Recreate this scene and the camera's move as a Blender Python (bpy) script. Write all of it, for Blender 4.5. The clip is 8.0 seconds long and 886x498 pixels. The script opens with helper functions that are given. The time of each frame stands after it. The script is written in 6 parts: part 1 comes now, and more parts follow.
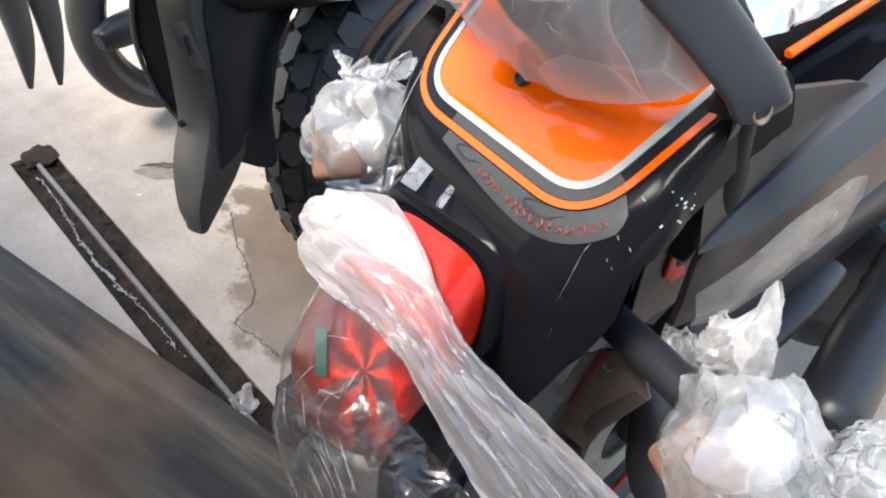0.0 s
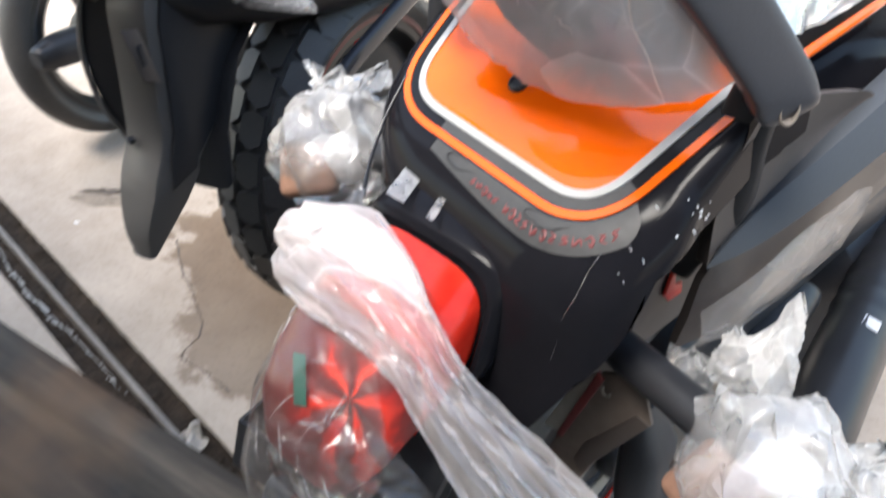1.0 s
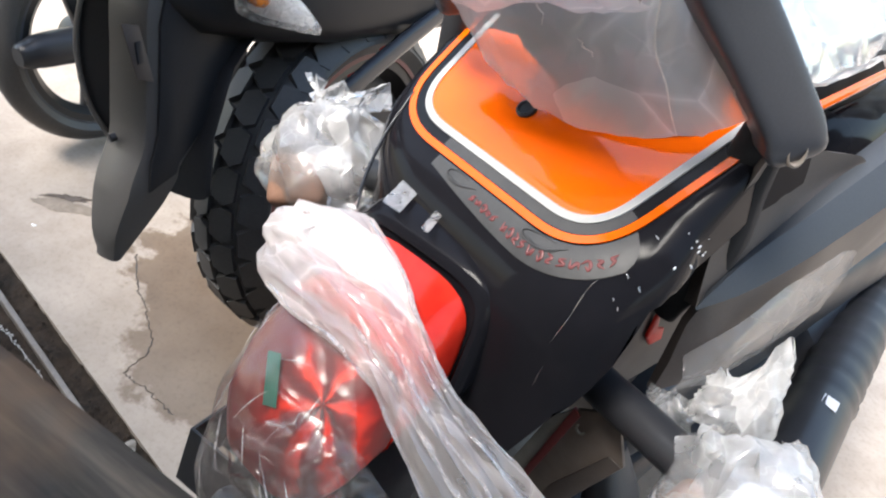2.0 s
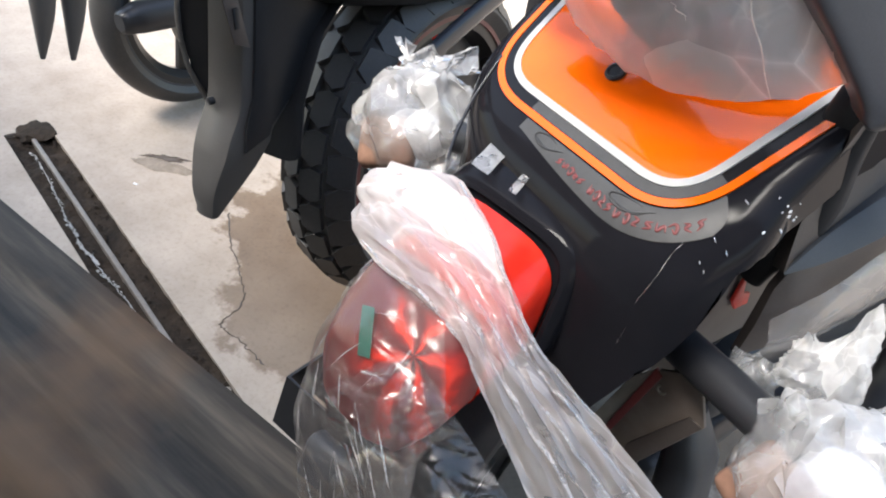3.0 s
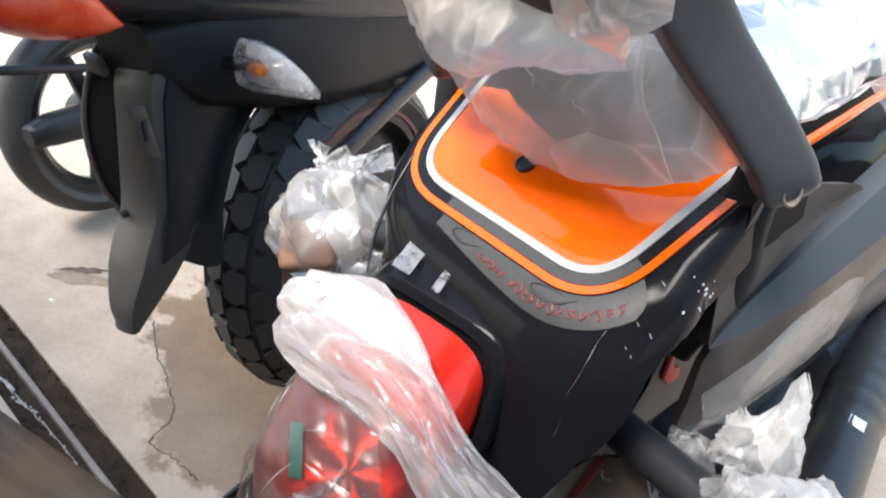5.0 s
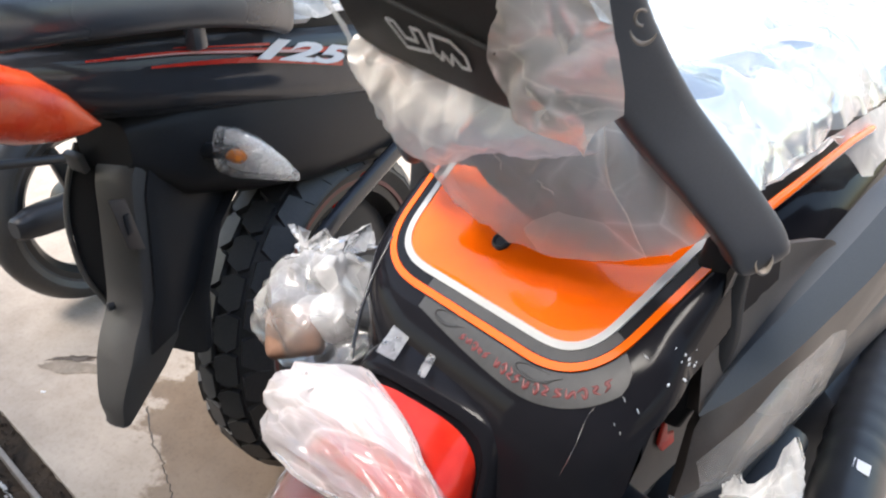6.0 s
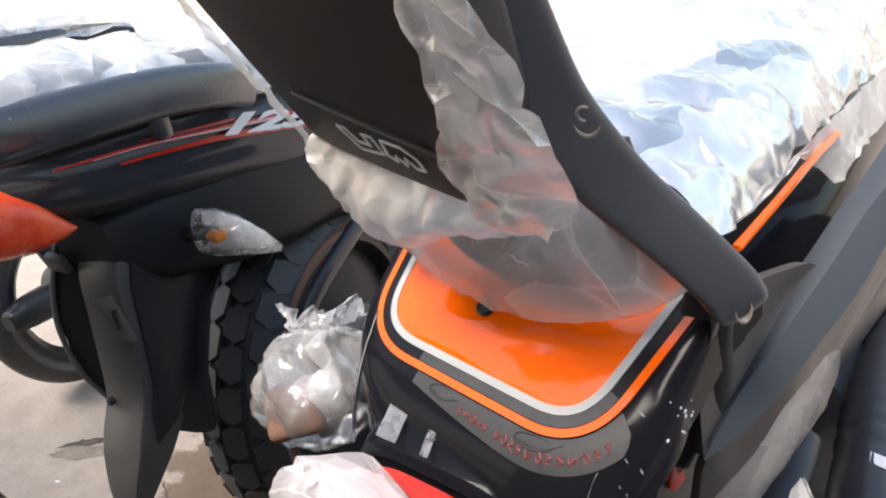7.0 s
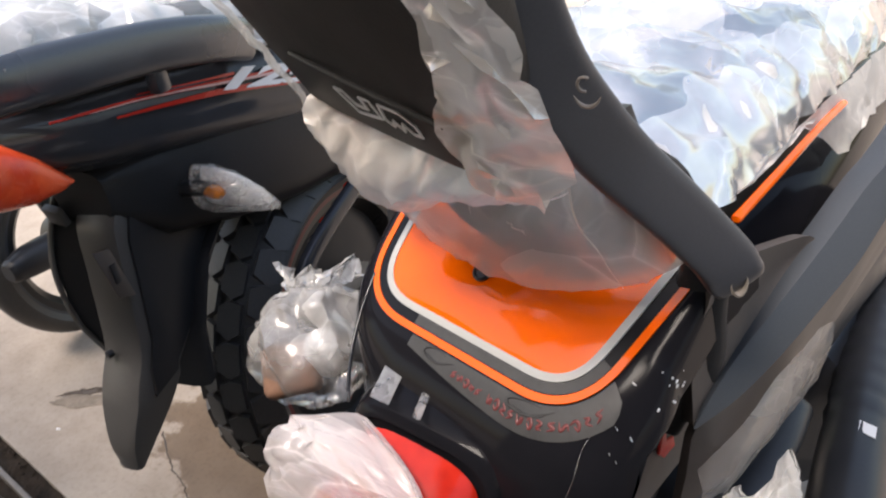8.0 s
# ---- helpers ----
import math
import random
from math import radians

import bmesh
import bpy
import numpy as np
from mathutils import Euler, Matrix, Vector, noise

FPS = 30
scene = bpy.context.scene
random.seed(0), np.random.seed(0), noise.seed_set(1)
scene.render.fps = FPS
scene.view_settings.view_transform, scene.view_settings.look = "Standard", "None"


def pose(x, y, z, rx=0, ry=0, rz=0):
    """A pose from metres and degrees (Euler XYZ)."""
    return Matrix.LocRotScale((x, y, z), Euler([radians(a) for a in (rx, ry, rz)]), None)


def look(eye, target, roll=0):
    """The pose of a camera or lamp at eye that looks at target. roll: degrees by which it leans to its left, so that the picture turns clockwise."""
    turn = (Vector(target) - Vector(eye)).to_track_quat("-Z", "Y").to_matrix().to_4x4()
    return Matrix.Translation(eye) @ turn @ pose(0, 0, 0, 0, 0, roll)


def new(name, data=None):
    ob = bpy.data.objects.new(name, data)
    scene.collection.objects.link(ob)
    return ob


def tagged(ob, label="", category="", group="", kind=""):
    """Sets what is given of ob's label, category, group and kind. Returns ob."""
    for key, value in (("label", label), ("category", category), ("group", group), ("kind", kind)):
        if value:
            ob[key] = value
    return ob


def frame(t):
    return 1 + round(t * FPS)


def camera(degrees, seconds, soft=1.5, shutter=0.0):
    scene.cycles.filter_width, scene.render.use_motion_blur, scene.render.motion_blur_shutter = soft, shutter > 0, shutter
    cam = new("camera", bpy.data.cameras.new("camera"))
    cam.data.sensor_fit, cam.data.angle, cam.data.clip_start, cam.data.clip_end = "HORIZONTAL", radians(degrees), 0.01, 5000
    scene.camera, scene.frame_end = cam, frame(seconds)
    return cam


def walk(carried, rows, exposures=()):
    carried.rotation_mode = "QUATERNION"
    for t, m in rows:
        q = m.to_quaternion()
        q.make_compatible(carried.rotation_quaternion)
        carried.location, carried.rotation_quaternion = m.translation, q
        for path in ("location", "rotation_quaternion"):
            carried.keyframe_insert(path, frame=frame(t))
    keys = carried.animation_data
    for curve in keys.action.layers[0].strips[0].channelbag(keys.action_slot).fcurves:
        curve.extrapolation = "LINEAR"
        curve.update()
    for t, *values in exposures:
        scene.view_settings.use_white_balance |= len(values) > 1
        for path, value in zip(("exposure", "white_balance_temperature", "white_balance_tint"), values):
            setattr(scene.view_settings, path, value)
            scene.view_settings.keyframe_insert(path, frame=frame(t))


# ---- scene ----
cam = camera(61.9, 8.0, soft=2.0, shutter=0.5)
PATH = [
    (0, (0.136, 0.094, 1.217), (-0.827, 1.189, -0.152), -1.2),
    (0.5, (0.121, 0.089, 1.205), (-0.813, 1.212, -0.161), -0.5),
    (1, (0.09, 0.088, 1.174), (-0.789, 1.331, -0.123), 2.7),
    (1.2, (0.082, 0.089, 1.166), (-0.789, 1.449, -0.013), 3.8),
    (2.3, (0.08, 0.05, 1.133), (-0.779, 1.434, -0.026), 12.9),
    (2.5, (0.076, 0.049, 1.139), (-0.782, 1.413, -0.045), 12.6),
    (3, (0.084, 0.04, 1.147), (-0.88, 1.257, -0.114), 8.2),
    (3.5, (0.083, 0.042, 1.142), (-0.865, 1.276, -0.115), 9.1),
    (4, (0.081, 0.042, 1.14), (-0.855, 1.315, -0.086), 9.8),
    (4.5, (0.082, 0.05, 1.146), (-0.856, 1.412, 0.021), 8.5),
    (4.7, (0.079, 0.055, 1.152), (-0.842, 1.44, 0.041), 7.5),
    (5.8, (0.084, 0.068, 1.171), (-0.892, 1.528, 0.213), 2.9),
    (6, (0.082, 0.073, 1.18), (-0.879, 1.547, 0.23), 2.1),
    (6.5, (0.081, 0.088, 1.205), (-0.885, 1.566, 0.265), -2.9),
    (7, (0.083, 0.099, 1.222), (-0.881, 1.594, 0.307), -5.6),
    (7.5, (0.083, 0.103, 1.224), (-0.853, 1.597, 0.278), -5.0),
    (8, (0.083, 0.105, 1.226), (-0.86, 1.546, 0.209), -4.5),
]
walk(cam, [(t, look(eye, target, roll)) for t, eye, target, roll in PATH], exposures=((0, 1.88, 6500, 10), (4.6, 1.85, 6500, 10), (5.9, 1.74, 6600, 11), (6.9, 1.5, 6700, 12), (7.5, 1.27, 6950, 14), (8, 1.24, 7050, 15)))


# ---- light ----
world = bpy.data.worlds.new("sky")
scene.world = world
world.use_nodes = True
wn = world.node_tree.nodes
sky = wn.new("ShaderNodeTexSky")
sky.sky_type = "NISHITA"
sky.sun_disc = False
sky.sun_elevation = radians(55)
sky.sun_rotation = radians(-161)
sky.air_density = 1.6
sky.dust_density = 3.0
world.node_tree.links.new(sky.outputs["Color"], wn["Background"].inputs["Color"])
wn["Background"].inputs["Strength"].default_value = 0.15
sun_data = bpy.data.lights.new("sun", "SUN")
sun_data.energy = 3.1
sun_data.angle = radians(28)
sun_data.color = (1.0, 0.97, 0.92)
sun = new("sun", sun_data)
sun.matrix_world = look((-0.9, -2.6, 3.9), (0, 0, 0))


# ---- materials ----
def nodes_of(name):
    m = bpy.data.materials.new(name)
    m.use_nodes = True
    nt = m.node_tree
    return m, nt, nt.nodes["Principled BSDF"]


def coords(nt, scale=(1, 1, 1)):
    tc = nt.nodes.new("ShaderNodeTexCoord")
    mp = nt.nodes.new("ShaderNodeMapping")
    mp.inputs["Scale"].default_value = scale
    nt.links.new(tc.outputs["Object"], mp.inputs["Vector"])
    return mp.outputs["Vector"]


def noise_node(nt, vec, scale, detail=4.0, rough=0.55):
    n = nt.nodes.new("ShaderNodeTexNoise")
    n.inputs["Scale"].default_value = scale
    n.inputs["Detail"].default_value = detail
    n.inputs["Roughness"].default_value = rough
    nt.links.new(vec, n.inputs["Vector"])
    return n.outputs["Fac"]


def ramp(nt, fac, stops):
    r = nt.nodes.new("ShaderNodeValToRGB")
    els = r.color_ramp.elements
    while len(els) < len(stops):
        els.new(0.5)
    for e, (p, c) in zip(els, stops):
        e.position = p
        e.color = (*c, 1) if len(c) == 3 else c
    nt.links.new(fac, r.inputs["Fac"])
    return r.outputs["Color"]


def bump(nt, bsdf, fac, strength, distance):
    b = nt.nodes.new("ShaderNodeBump")
    b.inputs["Strength"].default_value = strength
    b.inputs["Distance"].default_value = distance
    nt.links.new(fac, b.inputs["Height"])
    nt.links.new(b.outputs["Normal"], bsdf.inputs["Normal"])
    return b


def plain(name, c1, c2, rough, metal=0.0, grain=60.0, large=6.0, bump_s=0.15, bump_d=0.001, coat=0.0, rough_var=0.12, scale=(1, 1, 1), spec=0.5):
    """A surface with colour varied at two scales, gloss varied and a fine relief."""
    m, nt, b = nodes_of(name)
    v = coords(nt, scale)
    big, fine = noise_node(nt, v, large, 3), noise_node(nt, v, grain, 5)
    mix = nt.nodes.new("ShaderNodeMath")
    mix.operation = "MULTIPLY_ADD"
    mix.inputs[1].default_value = 0.4
    nt.links.new(fine, mix.inputs[0])
    half = nt.nodes.new("ShaderNodeMath")
    half.operation = "MULTIPLY"
    half.inputs[1].default_value = 0.6
    nt.links.new(big, half.inputs[0])
    nt.links.new(half.outputs[0], mix.inputs[2])
    nt.links.new(ramp(nt, mix.outputs[0], [(0.3, c1), (0.7, c2)]), b.inputs["Base Color"])
    mr = nt.nodes.new("ShaderNodeMapRange")
    mr.inputs["From Min"].default_value, mr.inputs["From Max"].default_value = 0.3, 0.7
    mr.inputs["To Min"].default_value, mr.inputs["To Max"].default_value = max(rough - rough_var, 0.02), min(rough + rough_var, 1)
    nt.links.new(big, mr.inputs["Value"])
    nt.links.new(mr.outputs["Result"], b.inputs["Roughness"])
    b.inputs["Metallic"].default_value = metal
    b.inputs["Coat Weight"].default_value = coat
    b.inputs["Specular IOR Level"].default_value = spec
    b.inputs["Coat Roughness"].default_value = 0.06
    if bump_s:
        bump(nt, b, fine, bump_s, bump_d)
    return m


BLACK_GLOSS = plain("black_gloss_plastic", (0.028, 0.03, 0.036), (0.038, 0.04, 0.047), 0.08, grain=25, bump_s=0.02, rough_var=0.05, spec=0.3)
BLACK_CAP = plain("black_lacquer", (0.008, 0.008, 0.01), (0.012, 0.012, 0.015), 0.1, grain=25, bump_s=0.02, rough_var=0.05, spec=0.07)
BLACK_SATIN = plain("black_satin_plastic", (0.018, 0.019, 0.022), (0.028, 0.029, 0.033), 0.4, grain=400, bump_s=0.12, bump_d=0.0004, spec=0.35)
BLACK_DEEP = plain("black_moulded_plastic", (0.02, 0.0205, 0.0225), (0.028, 0.0285, 0.031), 0.4, grain=300, bump_s=0.1, bump_d=0.0004, spec=0.12)
GREY_MATT = plain("grey_matt_plastic", (0.055, 0.052, 0.051), (0.078, 0.074, 0.072), 0.5, grain=500, bump_s=0.15, bump_d=0.0004)
BAR_GREY = plain("grey_satin_metal_paint", (0.038, 0.041, 0.05), (0.054, 0.058, 0.069), 0.42, grain=700, bump_s=0.12, bump_d=0.0003, spec=0.4)
RAIL_DARK = plain("dark_gloss_metal_paint", (0.024, 0.028, 0.036), (0.034, 0.039, 0.049), 0.3, grain=300, bump_s=0.04, bump_d=0.0003, spec=0.8)
BRACKET_BROWN = plain("brown_grey_matt_plastic", (0.045, 0.037, 0.034), (0.068, 0.057, 0.053), 0.55, grain=400, bump_s=0.15, bump_d=0.0004)
DUSTY_BROWN = plain("dusty_brown_plastic", (0.08, 0.062, 0.052), (0.14, 0.115, 0.098), 0.75, grain=70, large=12, bump_s=0.2)
ORANGE_LENS = plain("orange_red_lens", (0.62, 0.03, 0.012), (0.9, 0.12, 0.03), 0.3, grain=60, large=26, bump_s=0.3, bump_d=0.002, coat=0.15)
RAIL_GREY = plain("blue_grey_rail_paint", (0.029, 0.034, 0.041), (0.043, 0.049, 0.058), 0.42, grain=600, bump_s=0.08, bump_d=0.0003, spec=0.3)
RUBBER = plain("tyre_rubber", (0.03, 0.03, 0.031), (0.06, 0.058, 0.057), 0.5, grain=180, bump_s=0.25, bump_d=0.0008)
ORANGE = plain("orange_gloss_paint", (0.9, 0.112, 0.002), (0.96, 0.137, 0.003), 0.06, grain=22, bump_s=0.06, bump_d=0.002, coat=0.12, rough_var=0.03, spec=0.28)
SILVER = plain("silver_decal", (0.38, 0.38, 0.37), (0.45, 0.45, 0.44), 0.45, grain=80, bump_s=0.0)
GREY_DECAL = plain("grey_sticker_film", (0.035, 0.035, 0.036), (0.065, 0.065, 0.065), 0.4, grain=90, bump_s=0.03, spec=0.3)
DARK_DECAL = plain("dark_grey_decal", (0.008, 0.008, 0.009), (0.014, 0.014, 0.016), 0.16, grain=60, bump_s=0.0, spec=0.12)
RED_INK = plain("red_ink", (0.09, 0.011, 0.012), (0.16, 0.025, 0.025), 0.45, grain=300, bump_s=0.0)
RED_REFLECTOR = plain("red_reflector_plastic", (0.55, 0.016, 0.01), (0.75, 0.028, 0.014), 0.5, grain=200, large=60, bump_s=0.2)
SPALL = plain("broken_concrete", (0.15, 0.118, 0.09), (0.3, 0.25, 0.2), 0.9, grain=90, large=18, bump_s=0.6, bump_d=0.004)
WET_CRUMB = plain("pale_mortar", (0.22, 0.21, 0.2), (0.5, 0.49, 0.47), 0.6, grain=200, bump_s=0.2)
PALE_RED = plain("pale_red_decal", (0.5, 0.3, 0.29), (0.6, 0.38, 0.36), 0.3, grain=60, bump_s=0.0)
RED_DECAL = plain("red_decal", (0.36, 0.014, 0.01), (0.5, 0.03, 0.016), 0.22, grain=60, bump_s=0.0)
WHITE_PRINT = plain("white_print", (0.66, 0.66, 0.68), (0.76, 0.76, 0.77), 0.4, grain=100, bump_s=0.0)
BLACK_FOAM = plain("black_vinyl", (0.015, 0.0145, 0.0145), (0.025, 0.024, 0.0235), 0.6, grain=500, bump_s=0.4, bump_d=0.0006, spec=0.3)
STEEL = plain("dull_steel", (0.13, 0.12, 0.105), (0.3, 0.285, 0.26), 0.7, metal=0.15, grain=40, large=9, scale=(1, 0.5, 1), bump_s=0.1, spec=0.3)
BRIGHT_SILVER = plain("silvered_reflector", (0.68, 0.69, 0.7), (0.85, 0.85, 0.86), 0.3, metal=0.1, grain=120, large=40, bump_s=0.4, bump_d=0.002)
CHROME = plain("bright_metal", (0.6, 0.6, 0.6), (0.7, 0.7, 0.7), 0.16, metal=1.0, grain=100, bump_s=0.0)
ALLOY = plain("dark_cast_alloy", (0.014, 0.014, 0.015), (0.022, 0.022, 0.023), 0.35, metal=0.0, grain=200, bump_s=0.08, spec=0.3)
AMBER = plain("amber_plastic", (0.75, 0.22, 0.03), (0.85, 0.3, 0.05), 0.3, grain=60, bump_s=0.0)
GREEN = plain("green_sticker", (0.015, 0.085, 0.06), (0.025, 0.13, 0.09), 0.4, grain=90, bump_s=0.0)
CARDBOARD = plain("brown_card", (0.17, 0.085, 0.055), (0.28, 0.155, 0.1), 0.8, grain=150, large=30, bump_s=0.1)
RUST_DIRT = plain("rusty_dirt", (0.011, 0.0085, 0.007), (0.055, 0.041, 0.03), 0.85, grain=90, large=14, bump_s=0.8, bump_d=0.008, spec=0.12)
RAIL_STEEL = plain("worn_rail_steel", (0.13, 0.11, 0.095), (0.26, 0.235, 0.21), 0.6, metal=0.15, grain=120, large=9, bump_s=0.25, bump_d=0.001)
CABLE = plain("black_cable", (0.012, 0.012, 0.012), (0.02, 0.02, 0.02), 0.45, grain=200, bump_s=0.0)


def red_lens():
    m, nt, b = nodes_of("red_lamp_lens")
    v = coords(nt)
    f = noise_node(nt, v, 26, 2)
    nt.links.new(ramp(nt, f, [(0.36, (0.5, 0.018, 0.009)), (0.62, (0.68, 0.034, 0.016))]), b.inputs["Base Color"])
    b.inputs["Roughness"].default_value = 0.18
    b.inputs["Specular IOR Level"].default_value = 0.25
    b.inputs["Subsurface Weight"].default_value = 0.25
    b.inputs["Subsurface Radius"].default_value = (0.02, 0.004, 0.004)
    b.inputs["Coat Weight"].default_value = 0.1
    return m


RED_LENS = red_lens()


def star_lens():
    """Dark red lens; the gleam of its star of moulded blades is painted into the colour."""
    m, nt, b = nodes_of("dark_red_lens")
    at = nt.nodes.new("ShaderNodeTexCoord").outputs["Object"]

    def maths(op, *args):
        n = nt.nodes.new("ShaderNodeMath")
        n.operation = op
        for k, v in enumerate(args):
            if isinstance(v, (int, float)):
                n.inputs[k].default_value = v
            else:
                nt.links.new(v, n.inputs[k])
        return n.outputs[0]

    sx = nt.nodes.new("ShaderNodeSeparateXYZ")
    nt.links.new(at, sx.inputs[0])
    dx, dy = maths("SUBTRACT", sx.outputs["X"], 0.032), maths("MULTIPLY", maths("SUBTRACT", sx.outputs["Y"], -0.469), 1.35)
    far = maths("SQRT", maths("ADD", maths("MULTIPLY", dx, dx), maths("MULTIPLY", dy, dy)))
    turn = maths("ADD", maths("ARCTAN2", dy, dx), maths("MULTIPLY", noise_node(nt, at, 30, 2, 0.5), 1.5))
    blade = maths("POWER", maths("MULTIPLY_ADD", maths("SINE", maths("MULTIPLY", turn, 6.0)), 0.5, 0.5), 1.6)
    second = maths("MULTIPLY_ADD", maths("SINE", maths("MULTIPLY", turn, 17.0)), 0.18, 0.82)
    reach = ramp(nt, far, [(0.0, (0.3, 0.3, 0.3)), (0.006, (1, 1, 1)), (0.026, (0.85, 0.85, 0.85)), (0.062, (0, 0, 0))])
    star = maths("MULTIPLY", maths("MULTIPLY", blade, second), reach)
    # gleam of the blades goes into the base colour, fading outwards
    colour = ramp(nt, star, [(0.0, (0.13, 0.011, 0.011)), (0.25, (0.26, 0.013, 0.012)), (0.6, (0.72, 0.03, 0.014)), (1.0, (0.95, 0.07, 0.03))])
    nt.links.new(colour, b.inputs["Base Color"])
    b.inputs["Roughness"].default_value = 0.45
    bump(nt, b, star, 0.12, 0.002)
    return m


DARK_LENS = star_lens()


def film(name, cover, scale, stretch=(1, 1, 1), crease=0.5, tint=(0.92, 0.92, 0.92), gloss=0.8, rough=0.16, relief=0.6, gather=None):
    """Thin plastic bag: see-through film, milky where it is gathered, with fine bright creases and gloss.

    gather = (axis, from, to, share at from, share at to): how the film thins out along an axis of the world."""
    m, nt, b = nodes_of(name)
    nt.nodes.remove(b)
    out = nt.nodes["Material Output"]
    v = coords(nt, stretch)
    n1, n2 = noise_node(nt, v, scale, 4, 0.55), noise_node(nt, v, scale * 1.3, 3, 0.5)
    # straight creases between flat facets: cells of an uneven net, each with its own thickness of film
    bend = nt.nodes.new("ShaderNodeMixRGB")
    bend.blend_type = "LINEAR_LIGHT"
    bend.inputs["Fac"].default_value = 0.35 / scale
    warp = nt.nodes.new("ShaderNodeTexNoise")
    warp.inputs["Scale"].default_value = scale * 0.9
    nt.links.new(v, warp.inputs["Vector"])
    nt.links.new(v, bend.inputs["Color1"])
    nt.links.new(warp.outputs["Color"], bend.inputs["Color2"])

    def net(feature, k):
        n = nt.nodes.new("ShaderNodeTexVoronoi")
        n.feature = feature
        n.inputs["Scale"].default_value = scale * k
        nt.links.new(bend.outputs["Color"], n.inputs["Vector"])
        return n

    edge, cell = net("DISTANCE_TO_EDGE", 1.5).outputs["Distance"], net("F1", 1.5).outputs["Color"]
    edge_2 = net("DISTANCE_TO_EDGE", 4.0).outputs["Distance"]
    tone = nt.nodes.new("ShaderNodeMixRGB")
    tone.inputs["Fac"].default_value = 0.4
    nt.links.new(n1, tone.inputs["Color1"])
    grey = nt.nodes.new("ShaderNodeRGBToBW")
    nt.links.new(cell, grey.inputs["Color"])
    nt.links.new(grey.outputs[0], tone.inputs["Color2"])
    patch = ramp(nt, tone.outputs["Color"], [(0.3, (cover[0],) * 3), (0.68, (cover[1],) * 3)])
    some = nt.nodes.new("ShaderNodeMixRGB")
    some.blend_type = "MULTIPLY"
    some.inputs["Fac"].default_value = 1.0
    nt.links.new(ramp(nt, edge, [(0.0, (1, 1, 1)), (0.02, (0.4, 0.4, 0.4)), (0.06, (0, 0, 0))]), some.inputs["Color1"])
    nt.links.new(ramp(nt, n2, [(0.46, (0, 0, 0)), (0.62, (0.9, 0.9, 0.9))]), some.inputs["Color2"])
    lines = some.outputs["Color"]
    finer = nt.nodes.new("ShaderNodeMixRGB")
    finer.blend_type = "MULTIPLY"
    finer.inputs["Fac"].default_value = 1.0
    nt.links.new(ramp(nt, edge_2, [(0.0, (0.5, 0.5, 0.5)), (0.05, (0, 0, 0))]), finer.inputs["Color1"])
    nt.links.new(ramp(nt, n1, [(0.5, (0, 0, 0)), (0.64, (1, 1, 1))]), finer.inputs["Color2"])
    fine = finer.outputs["Color"]
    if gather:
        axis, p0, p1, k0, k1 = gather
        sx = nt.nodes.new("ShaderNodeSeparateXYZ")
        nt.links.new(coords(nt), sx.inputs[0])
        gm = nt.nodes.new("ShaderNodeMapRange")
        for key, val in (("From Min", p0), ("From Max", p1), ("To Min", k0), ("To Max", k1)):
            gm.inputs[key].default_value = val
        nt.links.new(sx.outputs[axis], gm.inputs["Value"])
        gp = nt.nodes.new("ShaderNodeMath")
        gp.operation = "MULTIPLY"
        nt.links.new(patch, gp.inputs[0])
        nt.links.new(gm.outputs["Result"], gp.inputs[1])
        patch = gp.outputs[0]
    add = nt.nodes.new("ShaderNodeMixRGB")
    add.blend_type = "LIGHTEN"
    add.inputs["Fac"].default_value = 1.0
    nt.links.new(lines, add.inputs["Color1"])
    nt.links.new(fine, add.inputs["Color2"])
    mx = nt.nodes.new("ShaderNodeMath")
    mx.operation = "MULTIPLY_ADD"
    mx.use_clamp = True
    mx.inputs[1].default_value = crease
    nt.links.new(add.outputs["Color"], mx.inputs[0])
    nt.links.new(patch, mx.inputs[2])
    hgt = nt.nodes.new("ShaderNodeMath")
    hgt.operation = "MULTIPLY_ADD"
    hgt.inputs[1].default_value = 0.35
    nt.links.new(add.outputs["Color"], hgt.inputs[0])
    two = nt.nodes.new("ShaderNodeMath")
    two.operation = "MULTIPLY"
    two.inputs[1].default_value = 3.0
    nt.links.new(edge, two.inputs[0])
    nt.links.new(two.outputs[0], hgt.inputs[2])
    bp = nt.nodes.new("ShaderNodeBump")
    bp.inputs["Strength"].default_value = relief
    bp.inputs["Distance"].default_value = 0.006
    nt.links.new(hgt.outputs[0], bp.inputs["Height"])
    clear = nt.nodes.new("ShaderNodeBsdfTransparent")
    clear.inputs["Color"].default_value = (0.97, 0.97, 0.97, 1)
    dif = nt.nodes.new("ShaderNodeBsdfDiffuse")
    dif.inputs["Color"].default_value = (*tint, 1)
    tra = nt.nodes.new("ShaderNodeBsdfTranslucent")
    tra.inputs["Color"].default_value = (*tint, 1)
    glo = nt.nodes.new("ShaderNodeBsdfGlossy")
    glo.inputs["Roughness"].default_value = rough
    for s in (dif, tra, glo):
        nt.links.new(bp.outputs["Normal"], s.inputs["Normal"])
    milk = nt.nodes.new("ShaderNodeMixShader")
    milk.inputs["Fac"].default_value = 0.4
    nt.links.new(dif.outputs[0], milk.inputs[1])
    nt.links.new(tra.outputs[0], milk.inputs[2])
    body = nt.nodes.new("ShaderNodeMixShader")
    nt.links.new(mx.outputs[0], body.inputs["Fac"])
    nt.links.new(clear.outputs[0], body.inputs[1])
    nt.links.new(milk.outputs[0], body.inputs[2])
    fr = nt.nodes.new("ShaderNodeFresnel")
